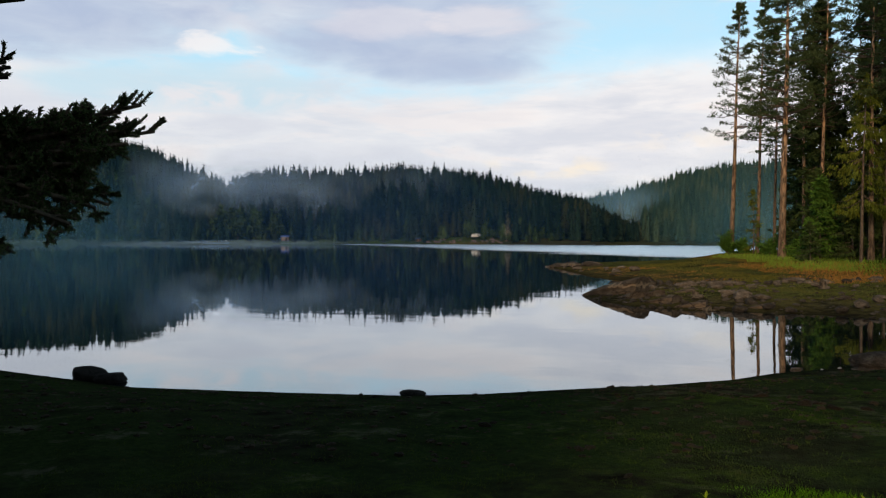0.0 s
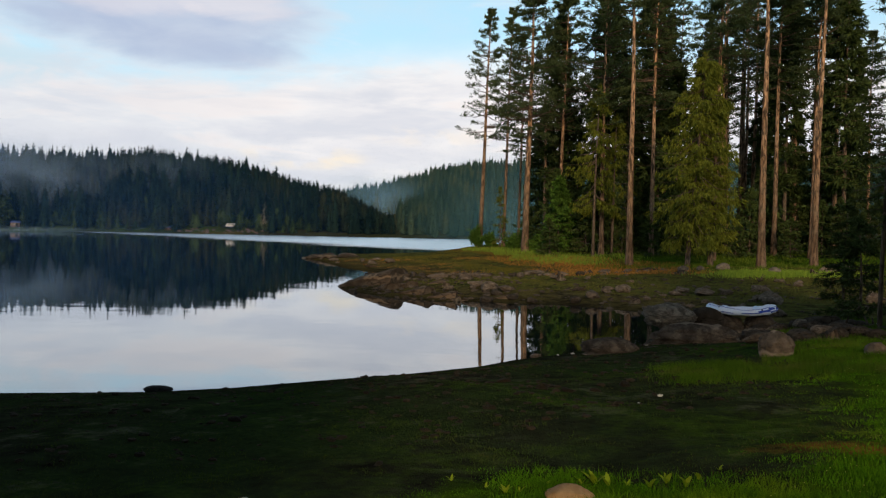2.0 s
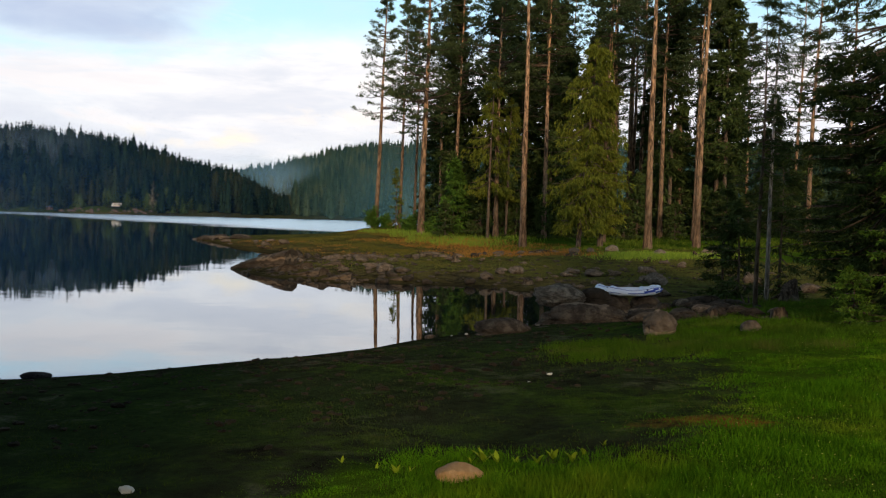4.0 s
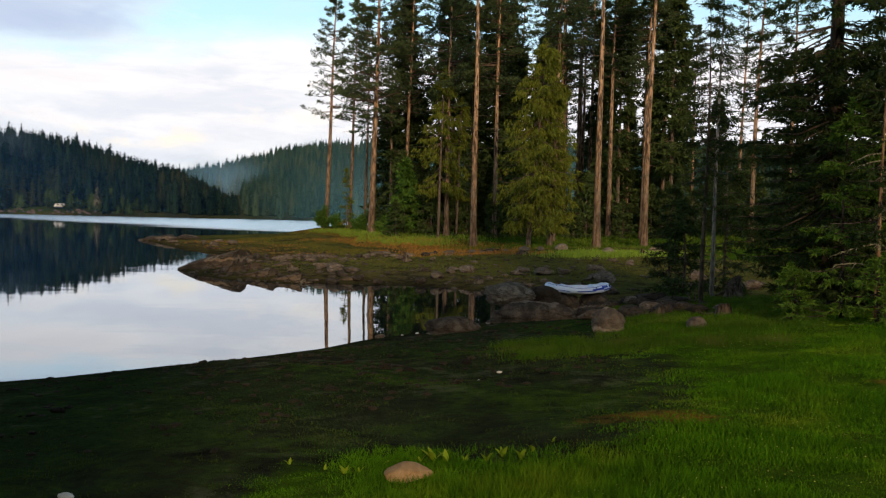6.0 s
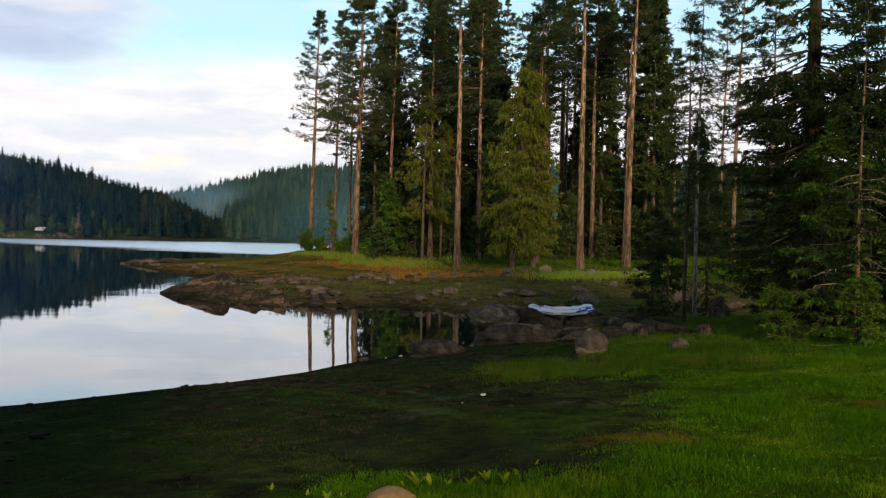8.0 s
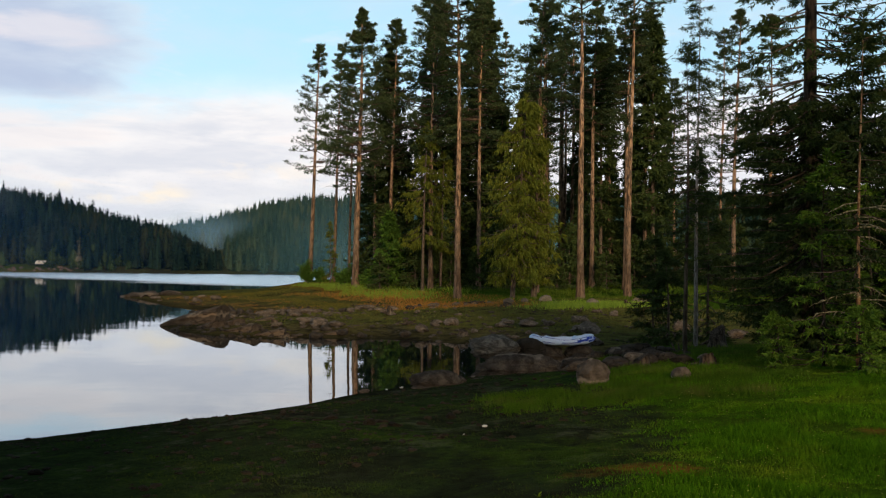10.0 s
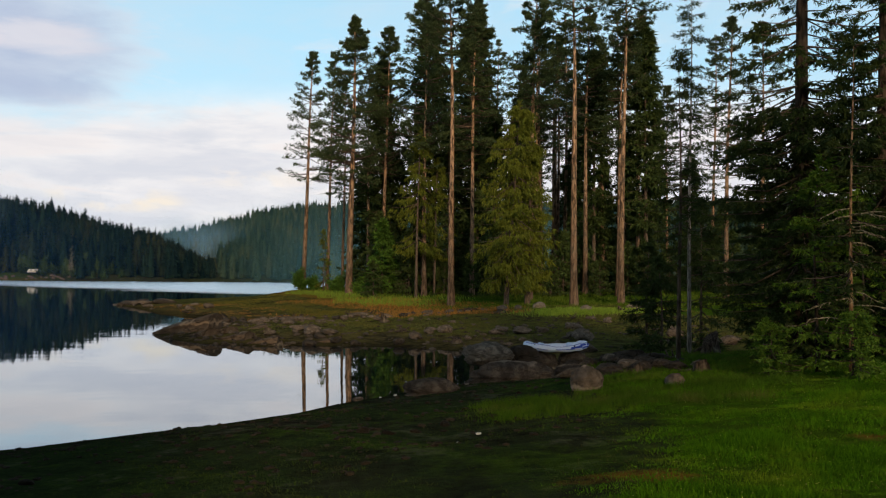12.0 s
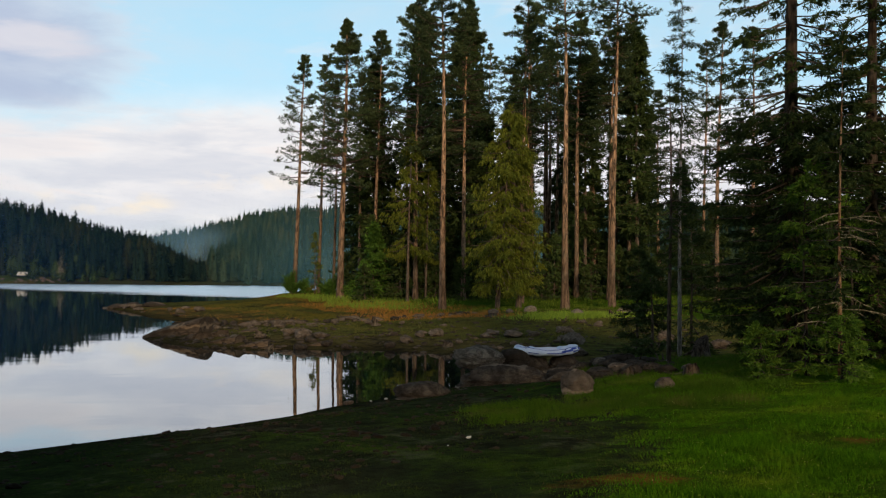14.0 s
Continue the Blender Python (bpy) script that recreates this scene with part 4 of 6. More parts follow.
make_spruce(-2.4, 59.0, 11.5, 0.12, 2.2, 0.34, (0.2, 0), 33, droop=0.5, gap=0.3, power=0.6, **LOOSE)
make_spruce(-1.2, 60.5, 9.5, 0.10, 1.7, 0.34, (0.2, 0), 36, droop=0.5, gap=0.3, power=0.6, **LOOSE)
make_spruce(-10.3, 70.0, 4.8, 0.06, 0.95, 0.03, (0, 0), 34, 0.42, 5, 9, (0.24, 0.06), 3, M_LIME, gap=0.4, rag=0.7, label="small spruce among the trunks", group="young spruces")
make_spruce(-3.0, 61.5, 4.6, 0.08, 1.5, 0.03, (0, 0), 35, 0.32, 6, 11, (0.30, 0.08), 3, M_SPRUCE, label="small spruce among the trunks", group="young spruces")
make_shrub(-12.7, 72.6, 2.2, 0.7, M_LEAF, 41)
make_spruce(-5.0, 62.5, 5.4, 0.07, 1.9, 0.02, (0, 0), 42, 0.34, 7, 12, (0.30, 0.09), 5, M_LEAF, label="bright green young spruce at the wood's edge", group="young spruces", droop=0.1)
make_shrub(-8.6, 66.0, 1.8, 1.0, M_LEAF, 43)
make_shrub(-6.6, 64.0, 1.6, 1.0, M_LEAF, 44)
make_shrub(-11.3, 71.5, 1.3, 0.8, M_LEAF, 45)

# the near trees at the right of the lawn
LAWN = "spruces by the lawn"
make_spruce(5.05, 19.4, 6.9, 0.055, 0.7, 0.34, (0.05, 0), 51, 0.26, 6, 12, (0.10, 0.018), 7, gap=0.35, label="slender young spruce at the lawn's edge", group=LAWN, power=0.5)
make_spruce(6.3, 23.1, 9.8, 0.062, 0.85, 0.30, (0.05, 0), 52, 0.34, 6, 12, (0.10, 0.018), 7, gap=0.3, barkm=M_PALEBARK, label="thin tree with pale trunk and sparse top", group=LAWN, power=0.5)
make_spruce(5.75, 25.6, 3.2, 0.05, 0.85, 0.10, (0.0, 0), 63, 0.26, 6, 12, (0.12, 0.026), 8, gap=0.1, label="small dark spruce on the lawn's edge", group=LAWN, power=0.7)
make_spruce(5.9, 24.5, 2.7, 0.05, 0.9, 0.10, (0, 0), 53, 0.26, 6, 12, (0.18, 0.04), 5, gap=0.3, label="small dark spruce on the lawn's edge", group=LAWN)
make_spruce(7.3, 25.5, 4.4, 0.05, 1.3, 0.10, (0, 0), 55, 0.26, 6, 12, (0.18, 0.04), 5, gap=0.3, label="small dark spruce on the lawn's edge", group=LAWN)
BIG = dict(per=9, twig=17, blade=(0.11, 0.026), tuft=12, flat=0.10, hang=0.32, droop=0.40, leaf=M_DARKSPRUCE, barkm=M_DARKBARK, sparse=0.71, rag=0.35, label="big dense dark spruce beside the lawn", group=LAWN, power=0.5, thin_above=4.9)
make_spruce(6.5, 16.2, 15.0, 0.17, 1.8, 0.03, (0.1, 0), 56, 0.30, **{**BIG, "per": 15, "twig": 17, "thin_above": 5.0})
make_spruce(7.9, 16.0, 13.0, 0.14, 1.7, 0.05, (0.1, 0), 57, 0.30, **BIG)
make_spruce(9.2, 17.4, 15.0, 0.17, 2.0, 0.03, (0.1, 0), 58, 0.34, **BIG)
make_spruce(6.1, 13.35, 5.4, 0.038, 0.85, 0.22, (0.05, 0), 59, 0.24, 6, 11, (0.12, 0.03), 5, gap=0.45, rag=0.7, barkm=M_LITBARK, dead=20, label="half-dead young spruce with pale lichened twigs", group=LAWN)
make_spruce(5.75, 13.75, 3.4, 0.035, 1.15, 0.04, (0, 0), 60, 0.26, 6, 12, (0.09, 0.024), 13, M_SPRUCE_LIT, M_DARKBARK, label="fresh green young spruce standing in for sunlit boughs", group=LAWN, gap=0.35, rag=0.6, flat=0.1)
make_spruce(5.1, 14.0, 0.9, 0.02, 0.6, 0.04, (0, 0), 64, 0.14, 6, 9, (0.08, 0.02), 8, M_SPRUCE_LIT, label="fresh green seedling spruce beside the lawn", group=LAWN)
make_spruce(5.95, 12.95, 1.0, 0.02, 0.65, 0.04, (0, 0), 67, 0.14, 6, 9, (0.08, 0.02), 9, M_SPRUCE_LIT, label="fresh green seedling spruce beside the lawn", group=LAWN)
# young spruces added in front for the big spruces' sunlit lower tips
FRESH = dict(leaf=M_SPRUCE_LIT, group=LAWN, gap=0.35, rag=0.7, label="fresh green young spruce standing in for sunlit boughs")
make_spruce(7.0, 14.9, 3.2, 0.035, 1.0, 0.04, (0, 0), 65, 0.24, 6, 10, (0.09, 0.022), 8, **FRESH)
make_spruce(7.9, 14.4, 2.4, 0.035, 0.95, 0.04, (0, 0), 66, 0.24, 6, 10, (0.09, 0.022), 8, **FRESH)
make_pine(7.4, 13.9, 15.0, 0.20, (0, 0), 0.5, 1.8, 30, 61, 1.0, 10, label="brown pine trunk beside the lawn", group="pines by the lawn", fine=1.6)

# spruces added out of view at the camera's back, to throw shade on the shore
shade = make_spruce(-9.4, -8.0, 17.0, 0.2, 3.2, 0.06, (0, 0), 71, 0.8, 7, 9, (0.65, 0.24), 6, label="tall unseen spruce added to shade the shore", group="wood behind the shore")
for i in range(30):
    x, y, k = rng.uniform(-6, -1.2), rng.uniform(-9, -5.5), rng.uniform(0.58, 0.72)
    if i > 9:
        x, y, k = rng.uniform(-24, -7), rng.uniform(-14, -5.5), rng.uniform(0.9, 1.2)
    if i > 22:
        x, y, k = rng.uniform(-17, -9), rng.uniform(-6, 3), rng.uniform(0.9, 1.2)
    repeat(shade, x, y, k, rng.uniform(0, 360))
for x, y in ((-5.0, -3.0), (-7.5, -0.5), (-3.2, -5.2), (-9.0, 2.0)):
    repeat(shade, x, y, 0.72, x * 50)
# pines added out of view, their crowns set to shade far lawn and boulders
make_pine(6.2, -7.0, 11.5, 0.2, (0, 0), 0.57, 2.4, 120, 72, 1.1, 4, label="unseen high-crowned pine added to shade grass and boulders", group="wood behind the shore", shape=0.4)
make_pine(3.4, -7.6, 11.5, 0.2, (0, 0), 0.58, 2.2, 66, 73, 0.9, 4, label="unseen high-crowned pine added to shade grass and boulders", group="wood behind the shore", shape=0.4)
make_pine(9.6, -7.4, 12.5, 0.2, (0, 0), 0.52, 2.4, 64, 74, 0.9, 4, label="unseen high-crowned pine added to shade grass and boulders", group="wood behind the shore", shape=0.4)
for i in range(7):
    repeat(shade, 20 + 3.0 * i + rng.normal(0, 1), -14 + 4.5 * i + rng.normal(0, 1), rng.uniform(0.6, 0.8), rng.uniform(0, 360))

# ---------------------------------------------------------------- far woods


def tri_faces(f):
    """Quads and triangles (last corner twice) as triangles alone."""
    a = f[:, :3]
    b = f[f[:, 2] != f[:, 3]][:, [0, 2, 3]]
    return np.concatenate([a, b])


def build_woods(name, label, n, azs, rs, hgt, wid, seed, sprigs=50, mat=None, ridge=None, behind=0.0):
    """Conifers past counting on the far slopes: stems with drooping sprigs."""
    rng = np.random.default_rng(seed)
    a = np.radians(rng.uniform(*azs, n * 3))
    r = rs[0] + (rs[1] - rs[0]) * rng.uniform(size=n * 3) ** 0.8
    x, y = -np.sin(a) * r, np.cos(a) * r
    d = shore(x, y)
    round_about = np.degrees(np.arctan2(-x, y))
    ok = np.flatnonzero((d > 3) & ~((round_about > 24.2) & (round_about < 27.6) & (d < 17)) & ~((round_about > 15.0) & (r < behind)))[:n]
    x, y, d = x[ok], y[ok], d[ok]
    z = ground(x, y, d)
    n = len(x)
    h = hgt * rng.uniform(0.5, 1.15, n) * np.minimum(1, 0.55 + d / 40)
    if ridge is not None:
        # few crowns stand higher than the skyline
        up = np.interp(np.degrees(np.arctan2(-x, y)), ridge[:, 0], ridge[:, 1]) + 0.08 + rng.gumbel(0, 0.11, n)
        h = np.minimum(h, np.maximum(np.hypot(x, y) * np.tan(np.radians(up)) + 2.5 - z, 3.0))
    w = wid * (h / hgt) ** 0.6 * rng.uniform(0.7, 1.2, n)
    form = rng.uniform(0.6, 0.85, n)[:, None]      # slim spires and blunt pines
    k = sprigs
    u = rng.uniform(0.03, 0.985, (n, k)) ** 0.72
    u[:, 0] = 0.93
    a = rng.uniform(0, 6.28, (n, k))
    l = w[:, None] * (1 - u).clip(0.01, 1) ** form * rng.uniform(0.65, 1.1, (n, k)) + 0.25
    st = np.stack([np.repeat(x[:, None], k, 1), np.repeat(y[:, None], k, 1), z[:, None] + h[:, None] * u], -1)
    way = np.stack([np.cos(a) * l, np.sin(a) * l, (-0.42 + 0.5 * u ** 3 + 0.15 * rng.normal(size=(n, k))) * l], -1)
    way[:, 0] = [0, 0, 1.0]
    l[:, 0] = 1.4
    V, F = blades(st.reshape(-1, 3), way.reshape(-1, 3), l.ravel() * 1.15, np.where(np.arange(n * k) % k == 0, 0.5, np.minimum(l.ravel() * 0.42, 1.2) + 0.15), rng)
    # the dense hearts of the crowns
    th = np.arange(6) * np.pi / 3
    rings = []
    for lo, wide in ((0.03, 0.52), (0.40, 0.40), (0.72, 0.24)):
        jag = wide * rng.uniform(0.75, 1.15, (n, 6)) * w[:, None]
        rings.append(np.stack([x[:, None] + np.cos(th) * jag, y[:, None] + np.sin(th) * jag, (z + h * lo)[:, None] + rng.normal(0, 0.4, (n, 6))], -1))
    heart = np.concatenate(rings + [np.stack([x, y, z + h * 0.93], -1)[:, None]], 1)
    j, q = np.arange(6), (np.arange(6) + 1) % 6
    one = np.concatenate([np.stack([j, q, q + 6, j + 6], -1), np.stack([j + 6, q + 6, q + 12, j + 12], -1), np.stack([j + 12, q + 12, np.full(6, 18), np.full(6, 18)], -1)])
    HF = (np.arange(n)[:, None, None] * 19 + one[None]).reshape(-1, 4)
    # the stems
    stem = np.stack([np.stack([x - 0.15, y, z], -1), np.stack([x + 0.15, y, z], -1), np.stack([x, y, z + h], -1), np.stack([x, y + 0.15, z], -1)], 1).reshape(-1, 3)
    V = np.concatenate([V, stem])
    F = np.concatenate([F, len(V) - len(stem) + np.arange(n)[:, None] * 4 + np.array([[0, 1, 2, 3]])])
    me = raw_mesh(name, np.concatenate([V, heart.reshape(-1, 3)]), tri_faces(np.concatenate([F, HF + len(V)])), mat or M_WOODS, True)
    tagged(new(name, me), label, "woods", kind="stuff")


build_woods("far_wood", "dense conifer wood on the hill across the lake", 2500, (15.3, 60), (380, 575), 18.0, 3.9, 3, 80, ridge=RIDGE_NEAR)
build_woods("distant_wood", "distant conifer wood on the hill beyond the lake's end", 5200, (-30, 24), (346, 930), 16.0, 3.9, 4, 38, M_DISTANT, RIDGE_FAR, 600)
build_woods("shore_scrub", "lighter green broadleaf scrub along the far shore", 460, (20, 60), (368, 450), 9.0, 3.8, 5, 50, mat=M_SCRUB)


# ---------------------------------------------------------------- mist


def build_mist(name, label, az0, az1, r, z0, z1, dens, sx, sz, bow=0.0, tint=(0.8, 0.84, 0.9)):
    n, k = 40, 10
    A = np.radians(np.linspace(az0, az1, n))[None].repeat(k, 0)
    T = np.linspace(0, 1, k)[:, None].repeat(n, 1)
    U = np.linspace(0, 1, n)[None].repeat(k, 0)
    R = r + bow * np.sin(U * 3.14) + 3 * np.sin(T * 5 + U * 9)
    Z = z0 + (z1 - z0) * T
    v = np.stack([-np.sin(A) * R, np.cos(A) * R, Z], -1).reshape(-1, 3)
    i = np.arange(k - 1)[:, None] * n
    q = np.arange(n - 1)[None]
    f = np.stack([i + q, i + q + 1, i + n + q + 1, i + n + q], -1).reshape(-1, 4)
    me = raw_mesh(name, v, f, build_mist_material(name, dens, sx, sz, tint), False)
    fade = np.sin(np.clip(T, 0, 1) * np.pi) ** 1.2 * np.sin(np.clip(U, 0, 1) * np.pi) ** 1.3
    at = me.attributes.new("fade", "FLOAT", "POINT")
    at.data.foreach_set("value", fade.astype(np.float32).ravel())
    ob = tagged(new(name, me), label, "mist", kind="stuff")
    ob.visible_shadow = False
    return ob


BLUISH = (0.44, 0.66, 1.0)
build_mist("mist", "thin grey mist drifting over the far wood", 38.0, 48.5, 420, 12, 45, 0.46, 0.03, 0.06, 0, BLUISH)
build_mist("mist", "thin grey mist drifting over the far wood", 32.5, 43.5, 440, 8, 47, 0.42, 0.03, 0.05, 0, BLUISH)
build_mist("mist", "thin grey mist drifting over the far wood", 26, 36, 480, 16, 46, 0.15, 0.03, 0.05, 0, BLUISH)
# the blue and teal haze sheets stand in for the air before the hills
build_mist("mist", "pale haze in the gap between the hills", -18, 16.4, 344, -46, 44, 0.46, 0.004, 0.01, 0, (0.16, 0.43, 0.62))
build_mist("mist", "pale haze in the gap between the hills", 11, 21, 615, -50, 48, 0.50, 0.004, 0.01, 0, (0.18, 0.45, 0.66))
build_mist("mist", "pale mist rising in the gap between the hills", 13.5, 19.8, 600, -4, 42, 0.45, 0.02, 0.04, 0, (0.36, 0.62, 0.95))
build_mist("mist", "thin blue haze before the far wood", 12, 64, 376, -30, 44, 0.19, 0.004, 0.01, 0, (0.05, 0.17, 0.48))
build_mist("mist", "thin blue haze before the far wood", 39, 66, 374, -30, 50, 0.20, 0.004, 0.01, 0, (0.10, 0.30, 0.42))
build_mist("mist", "low white mist on the water by the far shore", 30, 58, 350, -1, 2.2, 0.5, 0.02, 0.1, 0, BLUISH)


# ---------------------------------------------------------------- stones


def rock_mesh(name, seed, mat, sub=3, squash=(1, 1, 0.6), rough=0.28, planes=0, facet=False):
    bm = bmesh.new()
    bmesh.ops.create_icosphere(bm, subdivisions=sub, radius=1.0)
    off = Vector((seed * 3.1, seed * 1.7, seed * 0.9))
    rr = random.Random(seed)
    cuts = [(Vector((rr.uniform(-1, 1), rr.uniform(-1, 1), rr.uniform(-0.3, 1))).normalized(), rr.uniform(0.55, 0.85)) for _ in range(planes)]
    for v in bm.verts:
        p = v.co.copy()
        s = 1 + rough * noise.noise(p * 1.1 + off) + rough * 0.5 * noise.noise(p * 2.7 + off) + rough * 0.2 * noise.noise(p * 7 + off)
        p = p * s
        for nrm, dd in cuts:
            o = p.dot(nrm) - dd
            if o > 0:
                p -= nrm * o * 0.85
        v.co = Vector((p.x * squash[0], p.y * squash[1], p.z * squash[2]))
    me = bpy.data.meshes.new(name)
    bm.to_mesh(me)
    bm.free()
    me.polygons.foreach_set("use_smooth", [not facet] * len(me.polygons))
    me.materials.append(mat)
    return me


def place_rock(me, name, x, y, size, turn, label, group="", sink=0.25, z=None, scale=(1, 1, 1), tilt=0.0):
    ob = new(name, me)
    zz = gz(x, y) if z is None else z
    hgt = size * scale[2] * 0.6
    ob.matrix_world = pose(x, y, max(zz, -0.2) + hgt * (1 - 2 * sink), tilt, 0, turn) @ Matrix.Diagonal((size * scale[0], size * scale[1], size * scale[2], 1))
    return tagged(ob, label, "rock", group)


ROCKS = [rock_mesh("rock", 10 + i, M_ROCK, 3, (1, 0.6 + 0.04 * i, 0.34 + 0.07 * (i % 4)), 0.55, 9) for i in range(9)]
WET = [rock_mesh("rock", 90 + i, M_WETROCK, 3, (1, 0.6 + 0.06 * i, 0.40 + 0.06 * (i % 3)), 0.55, 9) for i in range(5)]
rng = np.random.default_rng(12)
made = 0
while made < 150:
    x, y = rng.uniform(-15, 9), rng.uniform(26, 47)
    d = float(shore(np.array([x]), np.array([y]))[0])
    if not -0.1 < d < 13 or rng.uniform() > math.exp(-max(d, 0) / 5.5) + 0.08:
        continue
    s = 0.10 + 0.36 * rng.uniform() ** 2.6
    if d < 1.3:
        place_rock(WET[rng.integers(0, 5)], "rock", x, y, s, rng.uniform(0, 360), "wet dark stone at the edge of the spit", "stones on the spit", 0.25)
    else:
        place_rock(ROCKS[rng.integers(0, 9)], "rock", x, y, s, rng.uniform(0, 360), "brown rough stone on the muddy spit", "stones on the spit", 0.2)
    made += 1
for i in range(14):
    x = rng.uniform(-28, -16)
    y = 53 + (-16 - x) * 1.6 + rng.uniform(0, 7)
    if shore(np.array([x]), np.array([y]))[0] > -0.2:
        place_rock(ROCKS[rng.integers(0, 9)], "rock", x, y, rng.uniform(0.15, 0.5), rng.uniform(0, 360), "brown rough stone on the low point", "stones on the spit", 0.3)
for i in range(16):
    x, y = -28 + 0.33 * i + rng.normal(0, 0.3), 73 - 0.25 * i + rng.normal(0, 0.8)
    place_rock(WET[i % 5] if i % 2 else ROCKS[i % 9], "rock", x, y, rng.uniform(0.3, 0.8), rng.uniform(0, 360), "brown flat stone at the tip of the low point", "stones on the spit", 0.3, None, (1.4, 1, 0.7))
# the flat slabs at the water's edge of the spit


def slab_mesh(seed, l, w, h, mat):
    """A wedge of split rock, thin at one end, with stepped layers."""
    bm = bmesh.new()
    bmesh.ops.create_cube(bm, size=2.0)
    bmesh.ops.subdivide_edges(bm, edges=bm.edges[:], cuts=7, use_grid_fill=True)
    off = Vector((seed * 1.9, seed, 0))
    for v in bm.verts:
        p = v.co
        t = (p.x + 1) / 2
        n1, n2 = noise.noise(p * 1.3 + off), noise.noise(p * 4 + off)
        step = 0.08 * math.floor(t * 5 + 1.2 * n1 + 0.5 * p.y) / 2
        z = (p.z * 0.5 + 0.5) * (0.12 + 0.88 * t ** 0.8 + step) * (1 - 0.25 * abs(p.y) ** 2) + 0.10 * n2
        v.co = Vector((p.x * l * (1 + 0.08 * n2), p.y * w * (0.25 + 0.75 * t ** 0.6) * (1 + 0.2 * n1), z * h))
    me = bpy.data.meshes.new("rock")
    bm.to_mesh(me)
    bm.free()
    me.materials.append(mat)
    return me


for i, (x, y, l, w, h, turn) in enumerate([(-11.35, 37.0, 1.35, 0.85, 0.78, -6), (-9.4, 35.4, 0.6, 0.4, 0.30, -30), (-8.3, 32.9, 0.7, 0.45, 0.34, -12), (-6.9, 31.7, 0.6, 0.4, 0.30, 5), (-10.0, 34.6, 0.7, 0.45, 0.34, -35), (-8.3, 36.6, 0.5, 0.4, 0.26, 20), (-4.6, 32.3, 0.5, 0.35, 0.25, 0)]):
    ob = new("rock", slab_mesh(31 + i, l, w, h, M_SLAB))
    ob.matrix_world = pose(x, y, max(gz(x, y), 0.0) - 0.10, 0, 0, turn)
    tagged(ob, "brown split slab sloping into the lake", "rock", "slabs at the spit's tip")

# boulders round the cove


def boulder_mesh(seed, dims, mat, layers=3, groove=0.06, box=2.6, rough=0.10, faces=4):
    """A blocky, weathered boulder with level seams."""
    bm = bmesh.new()
    bmesh.ops.create_icosphere(bm, subdivisions=5, radius=1.0)
    off = Vector((seed * 2.3, seed * 1.1, seed * 0.7))
    rr = random.Random(seed)
    seams = [rr.uniform(-0.2, 0.8) for _ in range(layers)]
    cuts = [(Vector((rr.uniform(-1, 1), rr.uniform(-1, 1), rr.uniform(0.0, 0.9))).normalized(), rr.uniform(0.84, 1.0)) for _ in range(faces)]
    for v in bm.verts:
        p = v.co.copy()
        k = (abs(p.x) ** box + abs(p.y) ** box + abs(p.z) ** box) ** (-1 / box)
        p *= k
        n1, n2, n3 = noise.noise(p * 1.2 + off), noise.noise(p * 3.1 + off), noise.noise(p * 9 + off)
        p *= 1 + rough * 1.6 * n1 + rough * 0.9 * n2 + rough * 0.7 * n3 + rough * 0.35 * noise.noise(p * 21 + off)
        for nrm, far in cuts:
            o = p.dot(nrm) - far - 0.05 * n2
            if o > 0:
                p -= nrm * o * 0.8
        w = p + 0.25 * Vector((n2, n3, n1))
        crack = math.exp(-(noise.noise(Vector((w.x * 1.5, w.y * 1.5, w.z * 0.9)) + off * 1.7) / 0.05) ** 2)
        p *= 1 - 0.055 * crack
        for q in seams:
            g = math.exp(-((p.z - q - 0.18 * n1 - 0.06 * p.x) / 0.045) ** 2)
            p.x *= 1 - groove * g
            p.y *= 1 - groove * g
        v.co = Vector((p.x * dims[0], p.y * dims[1], p.z * dims[2]))
    me = bpy.data.meshes.new("boulder")
    bm.to_mesh(me)
    bm.free()
    me.polygons.foreach_set("use_smooth", [True] * len(me.polygons))
    me.materials.append(mat)
    return me


def boulder(x, y, z, dims, seed, mat, turn, label, tilt=0.0, **kw):
    ob = new("boulder", boulder_mesh(seed, dims, mat, **kw))
    ob.matrix_world = pose(x, y, z, tilt, 0, turn)
    return tagged(ob, label, "boulder", "boulders by the cove")


boulder(-0.38, 17.6, 0.20, (0.60, 0.45, 0.27), 41, M_BANDROCK, 4, "low flat grey boulder with a pale seam", layers=3, groove=0.12, box=2.1, rough=0.09)
boulder(1.30, 18.95, 0.28, (0.98, 0.55, 0.40), 63, M_BANDROCK, 3, "broad layered dark grey boulder by the cove", layers=4, box=2.5, rough=0.09, groove=0.10, faces=3)
boulder(0.86, 19.45, 0.79, (0.56, 0.42, 0.27), 43, M_BOULDER, 8, "rounded speckled grey boulder with cracks", layers=1, box=2.3, groove=0.05, rough=0.12)
# the dark stone colour stands in for this boulder's shaded front and hollow
boulder(1.55, 19.6, 0.72, (0.32, 0.4, 0.27), 44, M_WETROCK, 60, "dark rounded boulder with a shaded hollow", layers=1, box=2.6)
boulder(2.27, 14.55, 0.79, (0.28, 0.25, 0.25), 45, M_BROWNROCK, 20, "rounded brown boulder with pale seams", layers=3, groove=0.05, box=2.0, faces=2, rough=0.12)
boulder(3.55, 13.9, 0.88, (0.17, 0.15, 0.14), 46, M_BROWNROCK, 70, "small grey boulder in the grass", layers=1, box=1.8)
boulder(0.45, 18.0, 0.10, (0.28, 0.25, 0.18), 47, M_BANDROCK, 30, "small dark stone block by the cove", layers=1)
